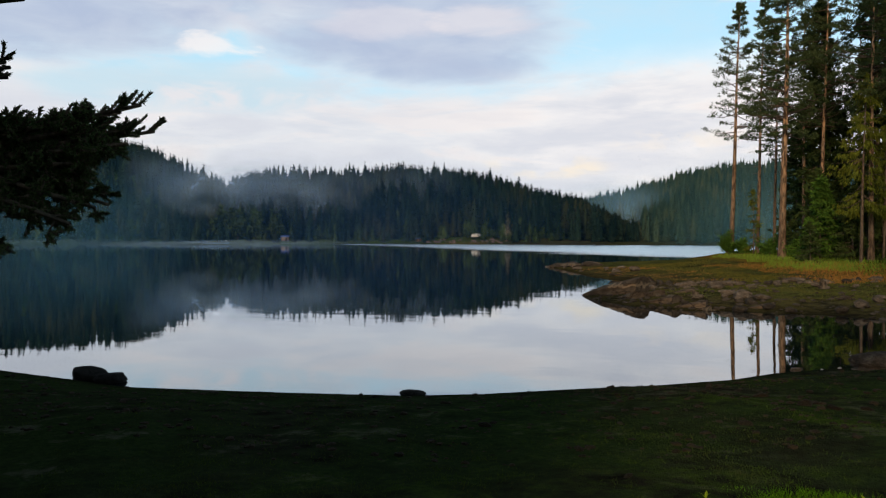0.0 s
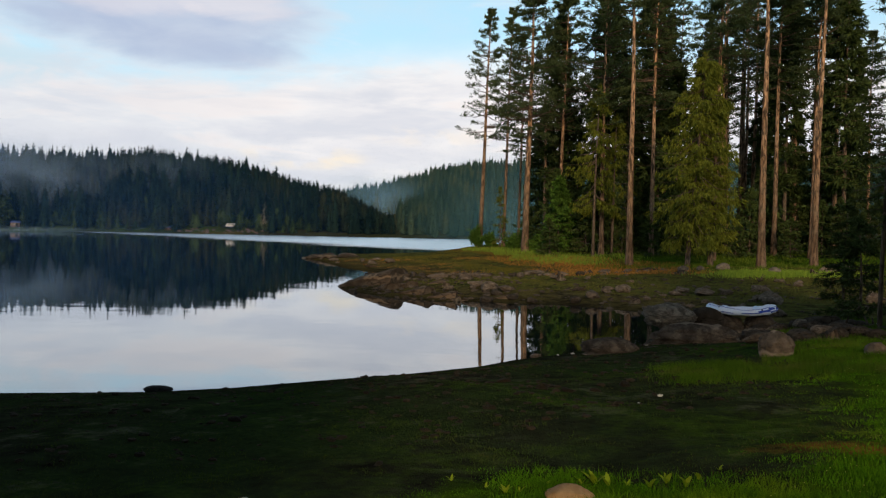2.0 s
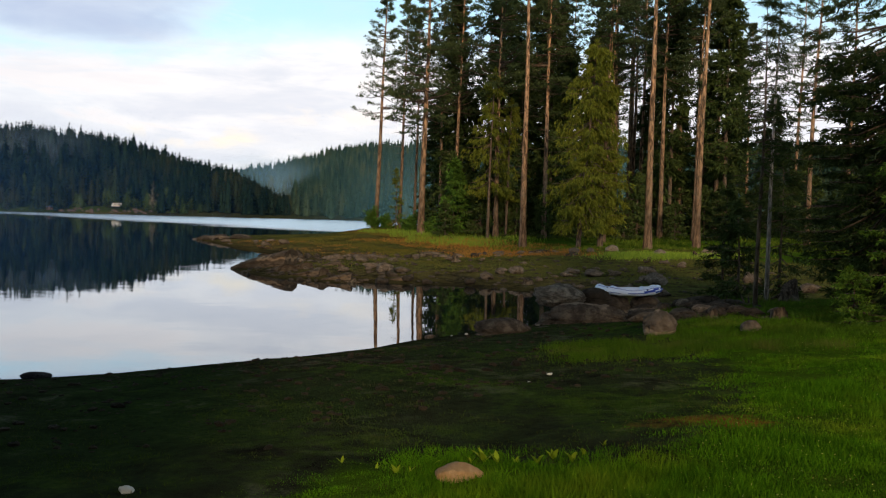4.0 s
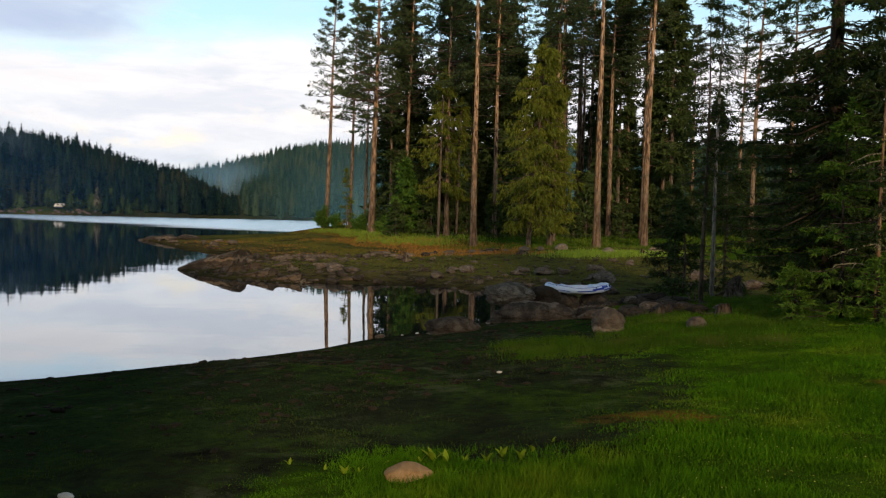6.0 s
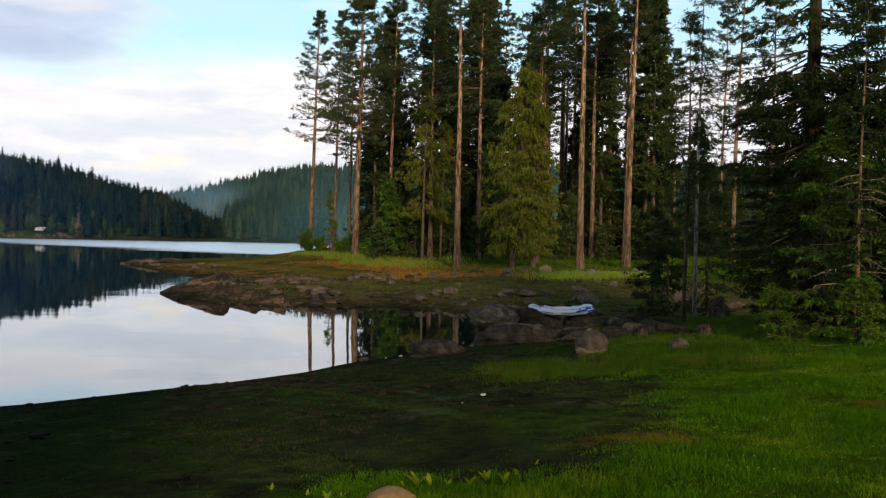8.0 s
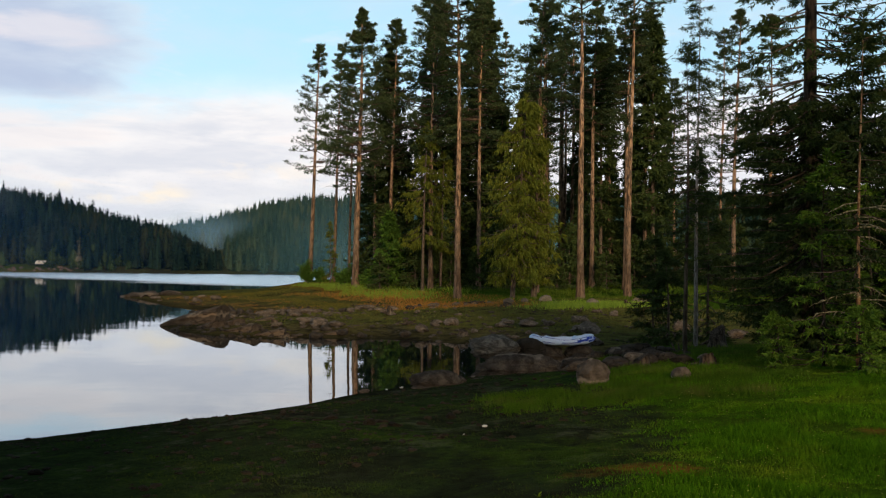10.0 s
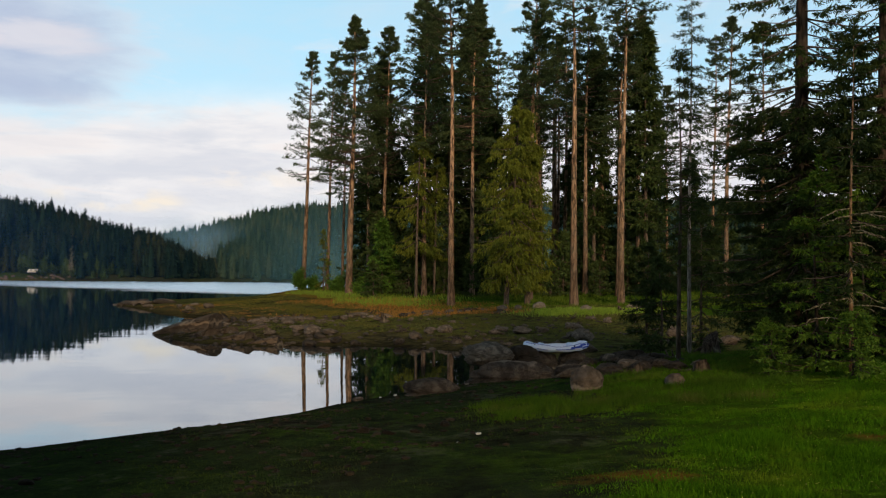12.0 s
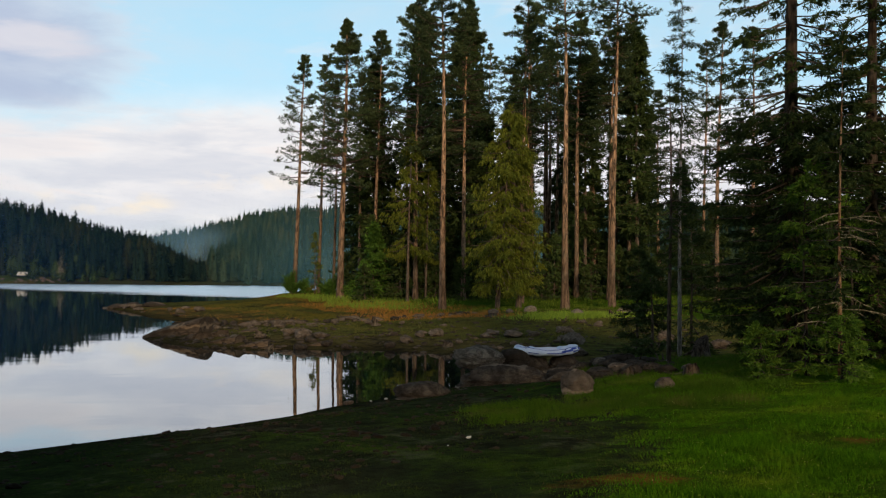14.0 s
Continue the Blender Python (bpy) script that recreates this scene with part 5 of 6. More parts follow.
boulder(2.75, 19.6, 0.28, (0.5, 0.4, 0.26), 48, M_BANDROCK, 15, "layered dark boulder by the cove", layers=2, groove=0.08)
boulder(2.25, 22.1, 0.36, (0.45, 0.4, 0.29), 49, M_BANDROCK, 15, "dark boulder under the boat", layers=2, groove=0.08)
boulder(3.1, 22.2, 0.36, (0.45, 0.4, 0.29), 50, M_BANDROCK, 70, "dark boulder under the boat", layers=2, groove=0.08)
LUMPS = [rock_mesh("rock", 180 + i, M_CLOD, 3, (1, 0.8, 0.5), 0.45, 5) for i in range(3)]
# lumps of turf and stones on the muddy bank
for i, (x, y, k) in enumerate([(-1.77, 12.1, 0.13), (-1.1, 11.1, 0.15), (-0.8, 11.0, 0.12), (-0.45, 11.2, 0.10), (-0.1, 11.7, 0.14), (-1.52, 9.3, 0.10), (-1.0, 9.5, 0.06), (-3.2, 11.0, 0.09), (-5.2, 9.6, 0.10), (-3.9, 8.0, 0.10), (-2.6, 7.2, 0.07), (0.6, 12.2, 0.12), (-1.9, 6.3, 0.06), (-2.6, 12.9, 0.08)]):
    place_rock(LUMPS[i % 3], "rock", x, y, k, i * 67, "dark lump half sunk in the muddy bank", "lumps on the bank", 0.4, None, (0.85, 0.7, 0.75))
for i in range(56):
    x, y = rng.uniform(2.2, 5.0), rng.uniform(16.2, 23)
    place_rock(ROCKS[i % 9] if i % 5 == 0 else WET[i % 5], "rock", x, y, rng.uniform(0.12, 0.38), rng.uniform(0, 360), "dark rough stone by the boulders", "stones by the cove", 0.3)
# stones and turf lumps along the worn edge of the wood's grass
for i in range(40):
    x = -8.2 + 0.25 * i + rng.normal(0, 0.25)
    y = 45.2 + 0.10 * x + rng.normal(0, 0.9)
    wet = i % 3 == 1
    place_rock(WET[i % 5] if wet else ROCKS[i % 9], "rock", x, y, rng.uniform(0.10, 0.32), rng.uniform(0, 360), "dark stone at the worn edge of the grass" if wet else "brown stone at the worn edge of the grass", "stones along the grass edge", 0.22)
# single stones
place_rock(rock_mesh("rock", 51, M_OCHRE, 4, (1, 0.75, 0.62), 0.34, 6), "rock", -0.43, 5.62, 0.17, 15, "ochre rounded stone in the grass", "", 0.52)
place_rock(rock_mesh("rock", 52, M_BLACKROCK, 3, (1, 0.6, 0.26), 0.25, 5), "rock", -7.1, 12.05, 0.27, 10, "small black rock at the water's edge", "black shore rocks", 0.5, 0.0)
place_rock(rock_mesh("rock", 53, M_BLACKROCK, 3, (1, 0.6, 0.33), 0.3, 5), "rock", -12.95, 10.6, 0.44, 20, "black rock at the water's edge", "black shore rocks", 0.4, 0.03)
place_rock(rock_mesh("rock", 54, M_BLACKROCK, 3, (1, 0.7, 0.42), 0.3, 7), "rock", -12.3, 10.55, 0.32, 70, "black rock at the water's edge", "black shore rocks", 0.4, 0.03)
for x, y, s in ((2.6, 44.5, 0.6), (3.5, 45.0, 0.4), (4.6, 45.5, 0.5), (6.6, 42.6, 0.55), (9.6, 46.0, 0.6), (10.8, 47.0, 0.55)):
    place_rock(ROCKS[int(x) % 9] if x < 4.5 else rock_mesh("rock", int(x * 7), M_PALE, 3, (1, 0.8, 0.6), 0.2, 3), "rock", x, y, s * 0.7, x * 40, "pale stone in front of the wood", "pale stones before the wood", 0.25)


def build_pebbles(name, label, xs, ys, size, seed, mat):
    """Small stones past counting, joined."""
    rng = np.random.default_rng(seed)
    src = [(np.array([v.co for v in m.vertices]), np.array([p.vertices for p in m.polygons])) for m in PEBBLES]
    h = Heap()
    zs = ground(xs, ys)
    for x, y, z in zip(xs, ys, zs):
        v, f = src[rng.integers(0, len(src))]
        a, s = rng.uniform(0, 6.28), size * (0.4 + 1.2 * rng.uniform() ** 2)
        c, d = math.cos(a) * s, math.sin(a) * s
        h.add(np.stack([x + v[:, 0] * c - v[:, 1] * d, y + v[:, 0] * d + v[:, 1] * c, z + v[:, 2] * s + 0.08 * s], -1), f)
    tagged(new(name, h.mesh(name, mat, True)), label, "stones", kind="stuff")


PEBBLES = [rock_mesh("pebble", 70 + i, M_ROCK, 1, (1, 0.8, 0.45), 0.3, 3, True) for i in range(6)]
x, y = rng.uniform(-15, 10, 9000), rng.uniform(26, 50, 9000)
d = shore(x, y)
ok = (d > -0.05) & (d < 15) & (rng.uniform(size=9000) < np.exp(-np.maximum(d, 0) / 6))
build_pebbles("pebbles", "small dark stones strewn over the spit", x[ok][:750], y[ok][:750], 0.12, 5, M_WETROCK)
x, y = rng.uniform(-14, 3, 5200), rng.uniform(5.5, 20, 5200)
d = shore(x, y)
ok = (d > 0.7) & (d < 7)
build_pebbles("clods", "small dark clods of mud on the shore", x[ok][:1500], y[ok][:1500], 0.045, 6, M_CLOD)

# ---------------------------------------------------------------- grass


def build_blades(name, label, x, y, hgt, width, mat, seed, lean=0.35, out=0.0):
    rng = np.random.default_rng(seed)
    n = len(x)
    base = np.stack([x, y, ground(x, y) - 0.01], -1)
    way = np.concatenate([rng.normal(0, lean, (n, 2)) + out, np.ones((n, 1))], 1)
    way /= np.linalg.norm(way, axis=1)[:, None]
    side = np.cross(way, rng.normal(size=(n, 3)))
    side *= (width * rng.uniform(0.35, 0.65, n) / np.linalg.norm(side, axis=1))[:, None]
    v = np.stack([base - side, base + side, base + way * (hgt * rng.uniform(0.5, 1.25, n))[:, None]], 1).reshape(-1, 3)
    f = np.arange(n)[:, None] * 3 + np.array([[0, 1, 2]])
    tagged(new(name, raw_mesh(name, v, f, mat, True)), label, "grass", kind="stuff")


def polar(n, a0, a1, r0, r1, rng, p=1.0):
    a = np.radians(rng.uniform(a0, a1, n))
    r = r0 * (r1 / r0) ** (rng.uniform(size=n) ** p)
    return -np.sin(a) * r, np.cos(a) * r


rng = np.random.default_rng(21)
cx, cy = polar(26000, -36, 20, 4.0, 17.0, rng)
spread = 0.010 * np.hypot(cx, cy)
x = np.repeat(cx, 28) + rng.normal(0, 1, 28 * 26000) * np.repeat(spread, 28)
y = np.repeat(cy, 28) + rng.normal(0, 1, 28 * 26000) * np.repeat(spread, 28)
away = np.stack([x - np.repeat(cx, 28), y - np.repeat(cy, 28)], -1) / np.repeat(spread, 28)[:, None]
vigour = np.repeat(rng.uniform(size=26000), 28)
d = shore(x, y)
lawn = smooth(-0.9, 0.8, lawn_edge(x, y))
lawn = np.maximum(lawn, smooth(6.8, 5.4, np.hypot(x + 0.5, y)) * smooth(-1.9, -1.0, x))
spot = np.minimum(1, 1.2 * np.exp(-(((x - 1.5) / 0.75) ** 2 + ((y - 7.15) / 0.45) ** 2)) + 0.9 * np.exp(-(((x - 4.2) / 0.7) ** 2 + ((y - 8.6) / 0.4) ** 2)))
keep = (rng.uniform(size=len(x)) < lawn * (1 - 0.62 * spot)) & (d > 0.6)
xs, ys, away, vigour, thick = x[keep], y[keep], away[keep], vigour[keep], lawn[keep]
patch = 0.68 + 0.75 * np.clip(waves(xs, ys, 0.7, 0.2) + 0.7 * waves(xs, ys, 0.23, 1.1), -0.6, 1)
build_blades("grass", "lush green lawn grass by the shore", xs, ys, 0.082 * patch * (0.3 + 0.7 * thick) * (0.45 + 0.9 * vigour ** 1.5), 0.0072, M_BLADE, 22, 0.42, away * 0.30)
x, y = polar(60000, -30, 22, 4.0, 13.0, rng)
edge = np.exp(-((lawn_edge(x, y) + 0.1 - 0.4 * waves(x, y, 0.8, 0.4)) / 0.5) ** 2)
keep = (rng.uniform(size=len(x)) < 0.30 * edge) & (shore(x, y) > 1)
build_blades("dry_grass", "short dry grass where the lawn meets the mud", x[keep], y[keep], 0.045, 0.004, M_STRAW, 31, 0.9)
x, y = polar(260000, -24, 58, 4.0, 22.0, rng)
d = shore(x, y)
keep = (d > 0.3) & (rng.uniform(size=len(x)) < 0.25 + 0.6 * waves(x, y, 0.8, 0.7) + 0.5 * waves(x, y, 0.21, 0.3)) & (y + 0.2 * x < 22)
build_blades("short_grass", "thin short grass on the muddy shore", x[keep], y[keep], 0.036, 0.008, M_THIN, 23, 0.7)
# rank tufts round the ochre stone
cx, cy = rng.uniform(-0.95, 0.9, 260), rng.uniform(5.0, 6.4, 260)
x = np.repeat(cx, 30) + rng.normal(0, 0.035, 7800)
y = np.repeat(cy, 30) + rng.normal(0, 0.035, 7800)
keep = (np.hypot((x + 0.43) / 0.19, (y - 5.64) / 0.15) > 1) & (smooth(6.9, 5.6, np.hypot(x + 0.3, y)) * smooth(-1.1, -0.6, x) > rng.uniform(size=len(x)))
build_blades("tall_grass", "lush tufts of grass round the ochre stone", x[keep], y[keep], 0.075, 0.006, M_BLADE, 35, 0.45)
# tall tufts before the boulders
cx, cy = rng.uniform(0.4, 4.2, 300), rng.uniform(11.6, 13.8, 300)
x = np.repeat(cx, 60) + rng.normal(0, 0.13, 18000)
y = np.repeat(cy, 60) + rng.normal(0, 0.13, 18000)
keep = (shore(x, y) > 0.8) & (np.hypot(x - 2.05, y - 13.4) > 0.42) & (np.hypot(x - 3.3, y - 12.9) > 0.4)
build_blades("tall_grass", "tall green grass tufts before the boulders", x[keep], y[keep], 0.13, 0.007, M_TALL, 24, 0.4)
# sedge on the spit
x, y = rng.uniform(-26, 3, 44000), rng.uniform(53, 74, 44000)
d = shore(x, y)
keep = (d > 10.0 + 1.8 * waves(x, y, 2.0, 0.8)) & (y < 72 + 0.4 * x + waves(x, y, 1.2, 0.2)) & (rng.uniform(size=len(x)) < smooth(2.5, -5, x) * (0.75 + 0.5 * waves(x, y, 0.9, 0.6)))
build_blades("sedge", "pale green sedge along the spit", x[keep], y[keep], 0.30, 0.04, M_REED, 25, 0.35)
x, y = rng.uniform(-27, -6, 90000), rng.uniform(46, 74, 90000)
d = shore(x, y)
q = waves(x, y, 1.3, 0.9) + 0.6 * waves(x, y, 0.4, 0.3)
keep = (d > 1.0 + 0.8 * q) & (y < 74 + 0.4 * x) & (rng.uniform(size=len(x)) < 0.38 + 0.6 * q)
rim = (d < 4.5 + 1.5 * q) & keep
keep &= ~rim
rim &= rng.uniform(size=len(x)) < 0.35
build_blades("short_grass", "short olive grass on the low point", x[keep], y[keep], 0.13, 0.03, M_MEADOW, 32, 0.6)
build_blades("dry_grass", "rusty dry grass on the rim of the low point", x[rim], y[rim], 0.10, 0.03, M_DRY, 34, 0.7)
x, y = rng.uniform(-11, 12, 90000), rng.uniform(31, 50, 90000)
d = shore(x, y)
q = waves(x, y, 1.0, 0.4) + 0.7 * waves(x, y, 0.33, 1.3)
keep = (d > 2.0 + 1.2 * q) & (rng.uniform(size=len(x)) < (0.35 + 0.5 * q) * smooth(1.5, 7.0, d))
build_blades("short_grass", "short dark olive tufts between the stones of the spit", x[keep], y[keep], 0.10, 0.028, M_TUFT, 33, 0.7)
x, y = rng.normal(6.8, 1.3, 7000), rng.normal(42.4, 0.6, 7000)
build_blades("sedge", "pale green sedge before the wood", x, y, 0.24, 0.035, M_REED, 26, 0.25)
x, y = rng.uniform(-20, 6, 52000), rng.uniform(43, 60, 52000)
d = shore(x, y)
q = waves(x, y, 1.1, 0.3) + 0.6 * waves(x, y, 0.35, 0.9)
keep = (d > 8 + 1.5 * q) & (d < 14.5 + 2 * q) & (rng.uniform(size=len(x)) < 0.62 + 0.4 * q)
build_blades("dry_grass", "brownish dry grass on the spit", x[keep], y[keep], 0.20, 0.025, M_DRY, 27, 0.7)
x, y = rng.uniform(-2, 22, 20000), rng.uniform(48, 62, 20000)
keep = waves(x, y, 1.6, 0.5) + 0.5 * waves(x, y, 0.5, 0.2) > -0.1
x, y = x[keep], y[keep]
build_blades("wood_grass", "green grass on the bank under the pines", x, y, 0.22, 0.04, M_WOODGRASS, 28, 0.4)
x, y = polar(40000, -22, -8, 13.5, 24.0, rng)
keep = (rng.uniform(size=len(x)) < 0.8)
build_blades("tall_grass", "rank grass under the spruces", x[keep], y[keep], 0.10, 0.009, M_TALL, 29, 0.5)


x, y = polar(1500, -34, 6, 5.0, 14.0, rng)
ok = lawn_edge(x, y) > 0.2
n = int(ok.sum())
base = np.stack([x[ok], y[ok], ground(x[ok], y[ok]) + rng.uniform(0.03, 0.07, n)], -1)
v, f = blades(np.repeat(base, 3, 0), rng.normal(size=(3 * n, 3)) * [1, 1, 0.3], 0.0055, 0.0045, rng)
tagged(new("yellow_flowers", raw_mesh("yellow_flowers", v, f, M_YELLOW, True)), "tiny yellow flowers dotted over the lawn", "flowers", kind="stuff")


def broad_plant(x, y, n, size, seed, label):
    """A tuft of upright, slightly folded broad leaves."""
    rng = np.random.default_rng(seed)
    t = thing("broadleaf_plant", x, y, gz(x, y) - 0.01, label, "plant", "broadleaf plants")
    for i in range(n):
        a, up, l = rng.uniform(0, 6.28), rng.uniform(0.95, 1.45), size * rng.uniform(0.7, 1.4)
        bm = bmesh.new()
        rows = []
        for j in range(6):
            s = j / 5
            w = l * 0.17 * math.sin(math.pi * min(0.97, s * 0.85 + 0.14)) if j < 5 else 0.002
            lean = up * (1 - 0.28 * s)
            out, z = l * s * math.cos(lean), l * s * math.sin(lean)
            rows.append([bm.verts.new((out * math.cos(a) - k * w * math.sin(a), out * math.sin(a) + k * w * math.cos(a), z + abs(k) * w * 0.3)) for k in (-1, 0, 1)])
        for p, q in zip(rows, rows[1:]):
            for k in range(2):
                bm.faces.new((p[k], p[k + 1], q[k + 1], q[k]))
        part("leaf", bm, M_BROAD, t)


for i, (x, y, n, s) in enumerate([(-0.36, 5.95, 6, 0.085), (-0.27, 6.0, 7, 0.10), (-0.18, 5.95, 6, 0.085), (-0.85, 5.7, 6, 0.08), (-0.76, 5.75, 4, 0.06), (-1.0, 5.8, 4, 0.05), (0.10, 6.15, 5, 0.085), (0.22, 6.22, 6, 0.09),
                                  (0.34, 6.1, 5, 0.085), (0.44, 6.3, 4, 0.07), (-0.05, 6.05, 4, 0.06), (-1.25, 5.85, 4, 0.05), (0.6, 6.5, 4, 0.06), (-0.6, 5.9, 4, 0.06)]):
    broad_plant(x, y, n, s, 60 + i, "bright green broadleaf plant in the grass")


# ---------------------------------------------------------------- the rubber boat


def build_boat(x, y, z, turn):
    """Small half-slack inflatable boat: a stadium-shaped tube with a raised stern, floor, printed blue panels and fittings."""
    t = thing("inflatable_boat", x, y, z, "white and blue inflatable rubber boat drawn up on stones", "boat", turn=turn)
    L, W = 0.74, 0.33
    n = 72

    def ring(s):
        a = 2 * math.pi * s
        px = L * math.copysign(abs(math.cos(a)) ** 0.75, math.cos(a))
        py = W * math.copysign(abs(math.sin(a)) ** 0.65, math.sin(a))
        u = px / L
        return Vector((px, py, 0.06 * max(u, 0) ** 2.5 + 0.05 * max(-u, 0) ** 3 - 0.02 * math.cos(3.1 * u)))

    def girth(s):
        """The slack skin bulges and creases along the tube."""
        return 0.096 + 0.012 * math.sin(2 * math.pi * s * 5) + 0.007 * math.sin(2 * math.pi * s * 13 + 1)

    def hull(s0, s1, r, k0, k1, segs):
        bm = bmesh.new()
        loops = []
        closed = s1 - s0 >= 0.999
        for i in range(segs if closed else segs + 1):
            s = s0 + (s1 - s0) * i / segs
            p, d = ring(s), (ring(s + 0.004) - ring(s - 0.004)).normalized()
            side = d.cross(Vector((0, 0, 1))).normalized()
            up = side.cross(d)
            g = girth(s) + r
            loops.append([bm.verts.new(p + side * math.cos(b) * g + up * math.sin(b) * g * 0.88) for b in np.linspace(k0, k1, 13)[: 12 if k1 - k0 > 6.2 else 13]])
        m = len(loops)
        for i in range(m if closed else m - 1):
            p, q = loops[i], loops[(i + 1) % m]
            c = len(p)
            for k in range(c if k1 - k0 > 6.2 else c - 1):
                bm.faces.new((p[k], p[(k + 1) % c], q[(k + 1) % c], q[k]))
        return bm

    h = part("tube", hull(0, 1, 0, 0, 2 * math.pi, n), M_WHITE_PVC, t)
    # printed panels: a line along the top, waves and blocks towards the stern
    part("stripe", hull(0.5, 0.98, 0.004, 0.95, 1.15, 40), M_BLUE_PVC, h, "blue line along the tube")
    part("stripe", hull(0.02, 0.48, 0.004, 0.95, 1.20, 40), M_BLUE_PVC, h, "blue line along the tube")
    for s0, s1, k0, k1 in ((0.735, 0.81, -0.25, 0.05), (0.79, 0.86, -0.05, 0.50), (0.85, 0.905, 0.30, 0.85), (0.86, 0.93, -0.45, 0.0), (0.915, 0.968, 0.10, 0.70), (0.95, 0.99, -0.4, 0.25), (0.63, 0.70, -0.40, -0.22)):
        part("stripe", hull(s0, s1, 0.005, k0, k1, 8), M_BLUE_PVC, h, "blue printed panel")
    bm = bmesh.new()
    bmesh.ops.create_cone(bm, cap_ends=True, segments=32, radius1=1, radius2=1, depth=0.05)
    bmesh.ops.transform(bm, matrix=Matrix.Translation((-0.04, 0, -0.05)) @ Matrix.Diagonal((L * 0.9, W, 1, 1)), verts=bm.verts)
    part("floor", bm, M_BLUE_PVC, t)
    for px in (-0.36, 0.40):
        bm = bmesh.new()
        bmesh.ops.create_cone(bm, cap_ends=True, segments=14, radius1=0.085, radius2=0.085, depth=W * 1.7)
        bmesh.ops.transform(bm, matrix=pose(px, 0, 0.03, 90, 0, 0), verts=bm.verts)
        part("seat", bm, M_WHITE_PVC, t)
    for s in (0.63, 0.80, 0.92):
        p = ring(s)
        bm = bmesh.new()
        bmesh.ops.create_uvsphere(bm, u_segments=8, v_segments=6, radius=0.022)
        d = Vector((p.x, p.y, 0)).normalized()
        bmesh.ops.transform(bm, matrix=Matrix.Translation(p + d * 0.08 + Vector((0, 0, 0.06))), verts=bm.verts)
        part("fitting", bm, M_BLACK, t, "black rope fitting")


build_boat(2.67, 22.12, 0.75, 8)


# ---------------------------------------------------------------- stumps, driftwood, litter


def stump(x, y, r, h, roots, seed, label="weathered grey tree stump with bare roots", group="stumps", mat=None):
    rng = np.random.default_rng(seed)
    mat = mat or M_DEADWOOD
    t = thing("tree_stump", x, y, max(gz(x, y), 0.0) - 0.03, label, "stump", group)
    n = 14
    ring = np.linspace(0, 2 * np.pi, n, endpoint=False)
    wob = 1 + rng.normal(0, 0.12, n)
    top = h * (0.75 + 0.3 * np.sin(ring + seed) + rng.normal(0, 0.05, n))
    lv = [(1.35, 0.0), (1.05, 0.25), (0.92, 0.6), (0.85, 1.0)]
    v = [np.stack([np.cos(ring) * r * s * wob, np.sin(ring) * r * s * wob, top * q], -1) for s, q in lv]
    v = np.concatenate(v + [[[0, 0, h * 0.6]]])
    f = [(j * n + i, j * n + (i + 1) % n, (j + 1) * n + (i + 1) % n, (j + 1) * n + i) for j in range(3) for i in range(n)]
    f += [(3 * n + i, 3 * n + (i + 1) % n, 4 * n) for i in range(n)]
    part("body", raw_mesh("body", v, f, mat, False), None, t)
    for _ in range(roots):
        a, l = rng.uniform(0, 6.28), r * rng.uniform(1.8, 3.6)
        k = rng.normal(0, 0.4)
        p = [[math.cos(a) * r * 0.6, math.sin(a) * r * 0.6, h * 0.35], [math.cos(a + k * 0.4) * l * 0.55, math.sin(a + k * 0.4) * l * 0.55, h * rng.uniform(0.1, 0.3)],
             [math.cos(a + k) * l, math.sin(a + k) * l, rng.uniform(-0.02, 0.12)]]
        vv, ff = tube(p, [r * 0.3, r * 0.2, r * 0.06], 6)
        part("root", raw_mesh("root", vv, ff, mat, False), None, t)


stump(6.5, 21.9, 0.22, 0.55, 5, 1)
stump(3.55, 16.9, 0.17, 0.24, 8, 2, "gnarled grey root stump among stones")
stump(4.45, 15.6, 0.15, 0.26, 7, 3, "gnarled grey root stump in the grass")
stump(-3.1, 40.2, 0.16, 0.42, 2, 4)
stump(-12.4, 47.6, 0.22, 0.45, 3, 5)
stump(2.5, 43.6, 0.22, 0.22, 6, 6)
stump(-6.2, 31.3, 0.16, 0.20, 6, 7, "dark stump at the water's edge")
stump(-7.4, 35.2, 0.16, 0.22, 3, 10)
stump(8.2, 42.0, 0.18, 0.35, 4, 11)
stump(0.2, 31.4, 0.2, 0.25, 3, 12, "dark stump at the water's edge")


def driftwood(x, y, l, r, turn, seed, label="pale bleached driftwood branch"):
    rng = np.random.default_rng(seed)
    t = np.linspace(-0.5, 0.5, 7)
    p = np.stack([t * l, 0.12 * l * np.sin(t * 5 + seed), r * 0.8 + 0.06 * l * (0.3 + np.cos(t * 4 + seed)) * 0.4], -1)
    th = thing("driftwood", x, y, gz(x, y), label, "driftwood", "driftwood", turn)
    v, f = tube(p, r * np.array([0.5, 0.9, 1, 0.9, 0.8, 0.6, 0.25]), 7)
    part("stem", raw_mesh("stem", v, f, M_DEADWOOD, False), None, th)
    for k in range(3):
        b = p[rng.integers(1, 6)]
        a = rng.uniform(0, 6.28)
        e = b + np.array([math.cos(a) * l * 0.25, math.sin(a) * l * 0.25, rng.uniform(0.1, 0.3) * l])
        v, f = tube([b, (b + e) / 2 + [0, 0, 0.02], e], [r * 0.5, r * 0.35, r * 0.12], 5)
        part("twig", raw_mesh("twig", v, f, M_DEADWOOD, False), None, th)


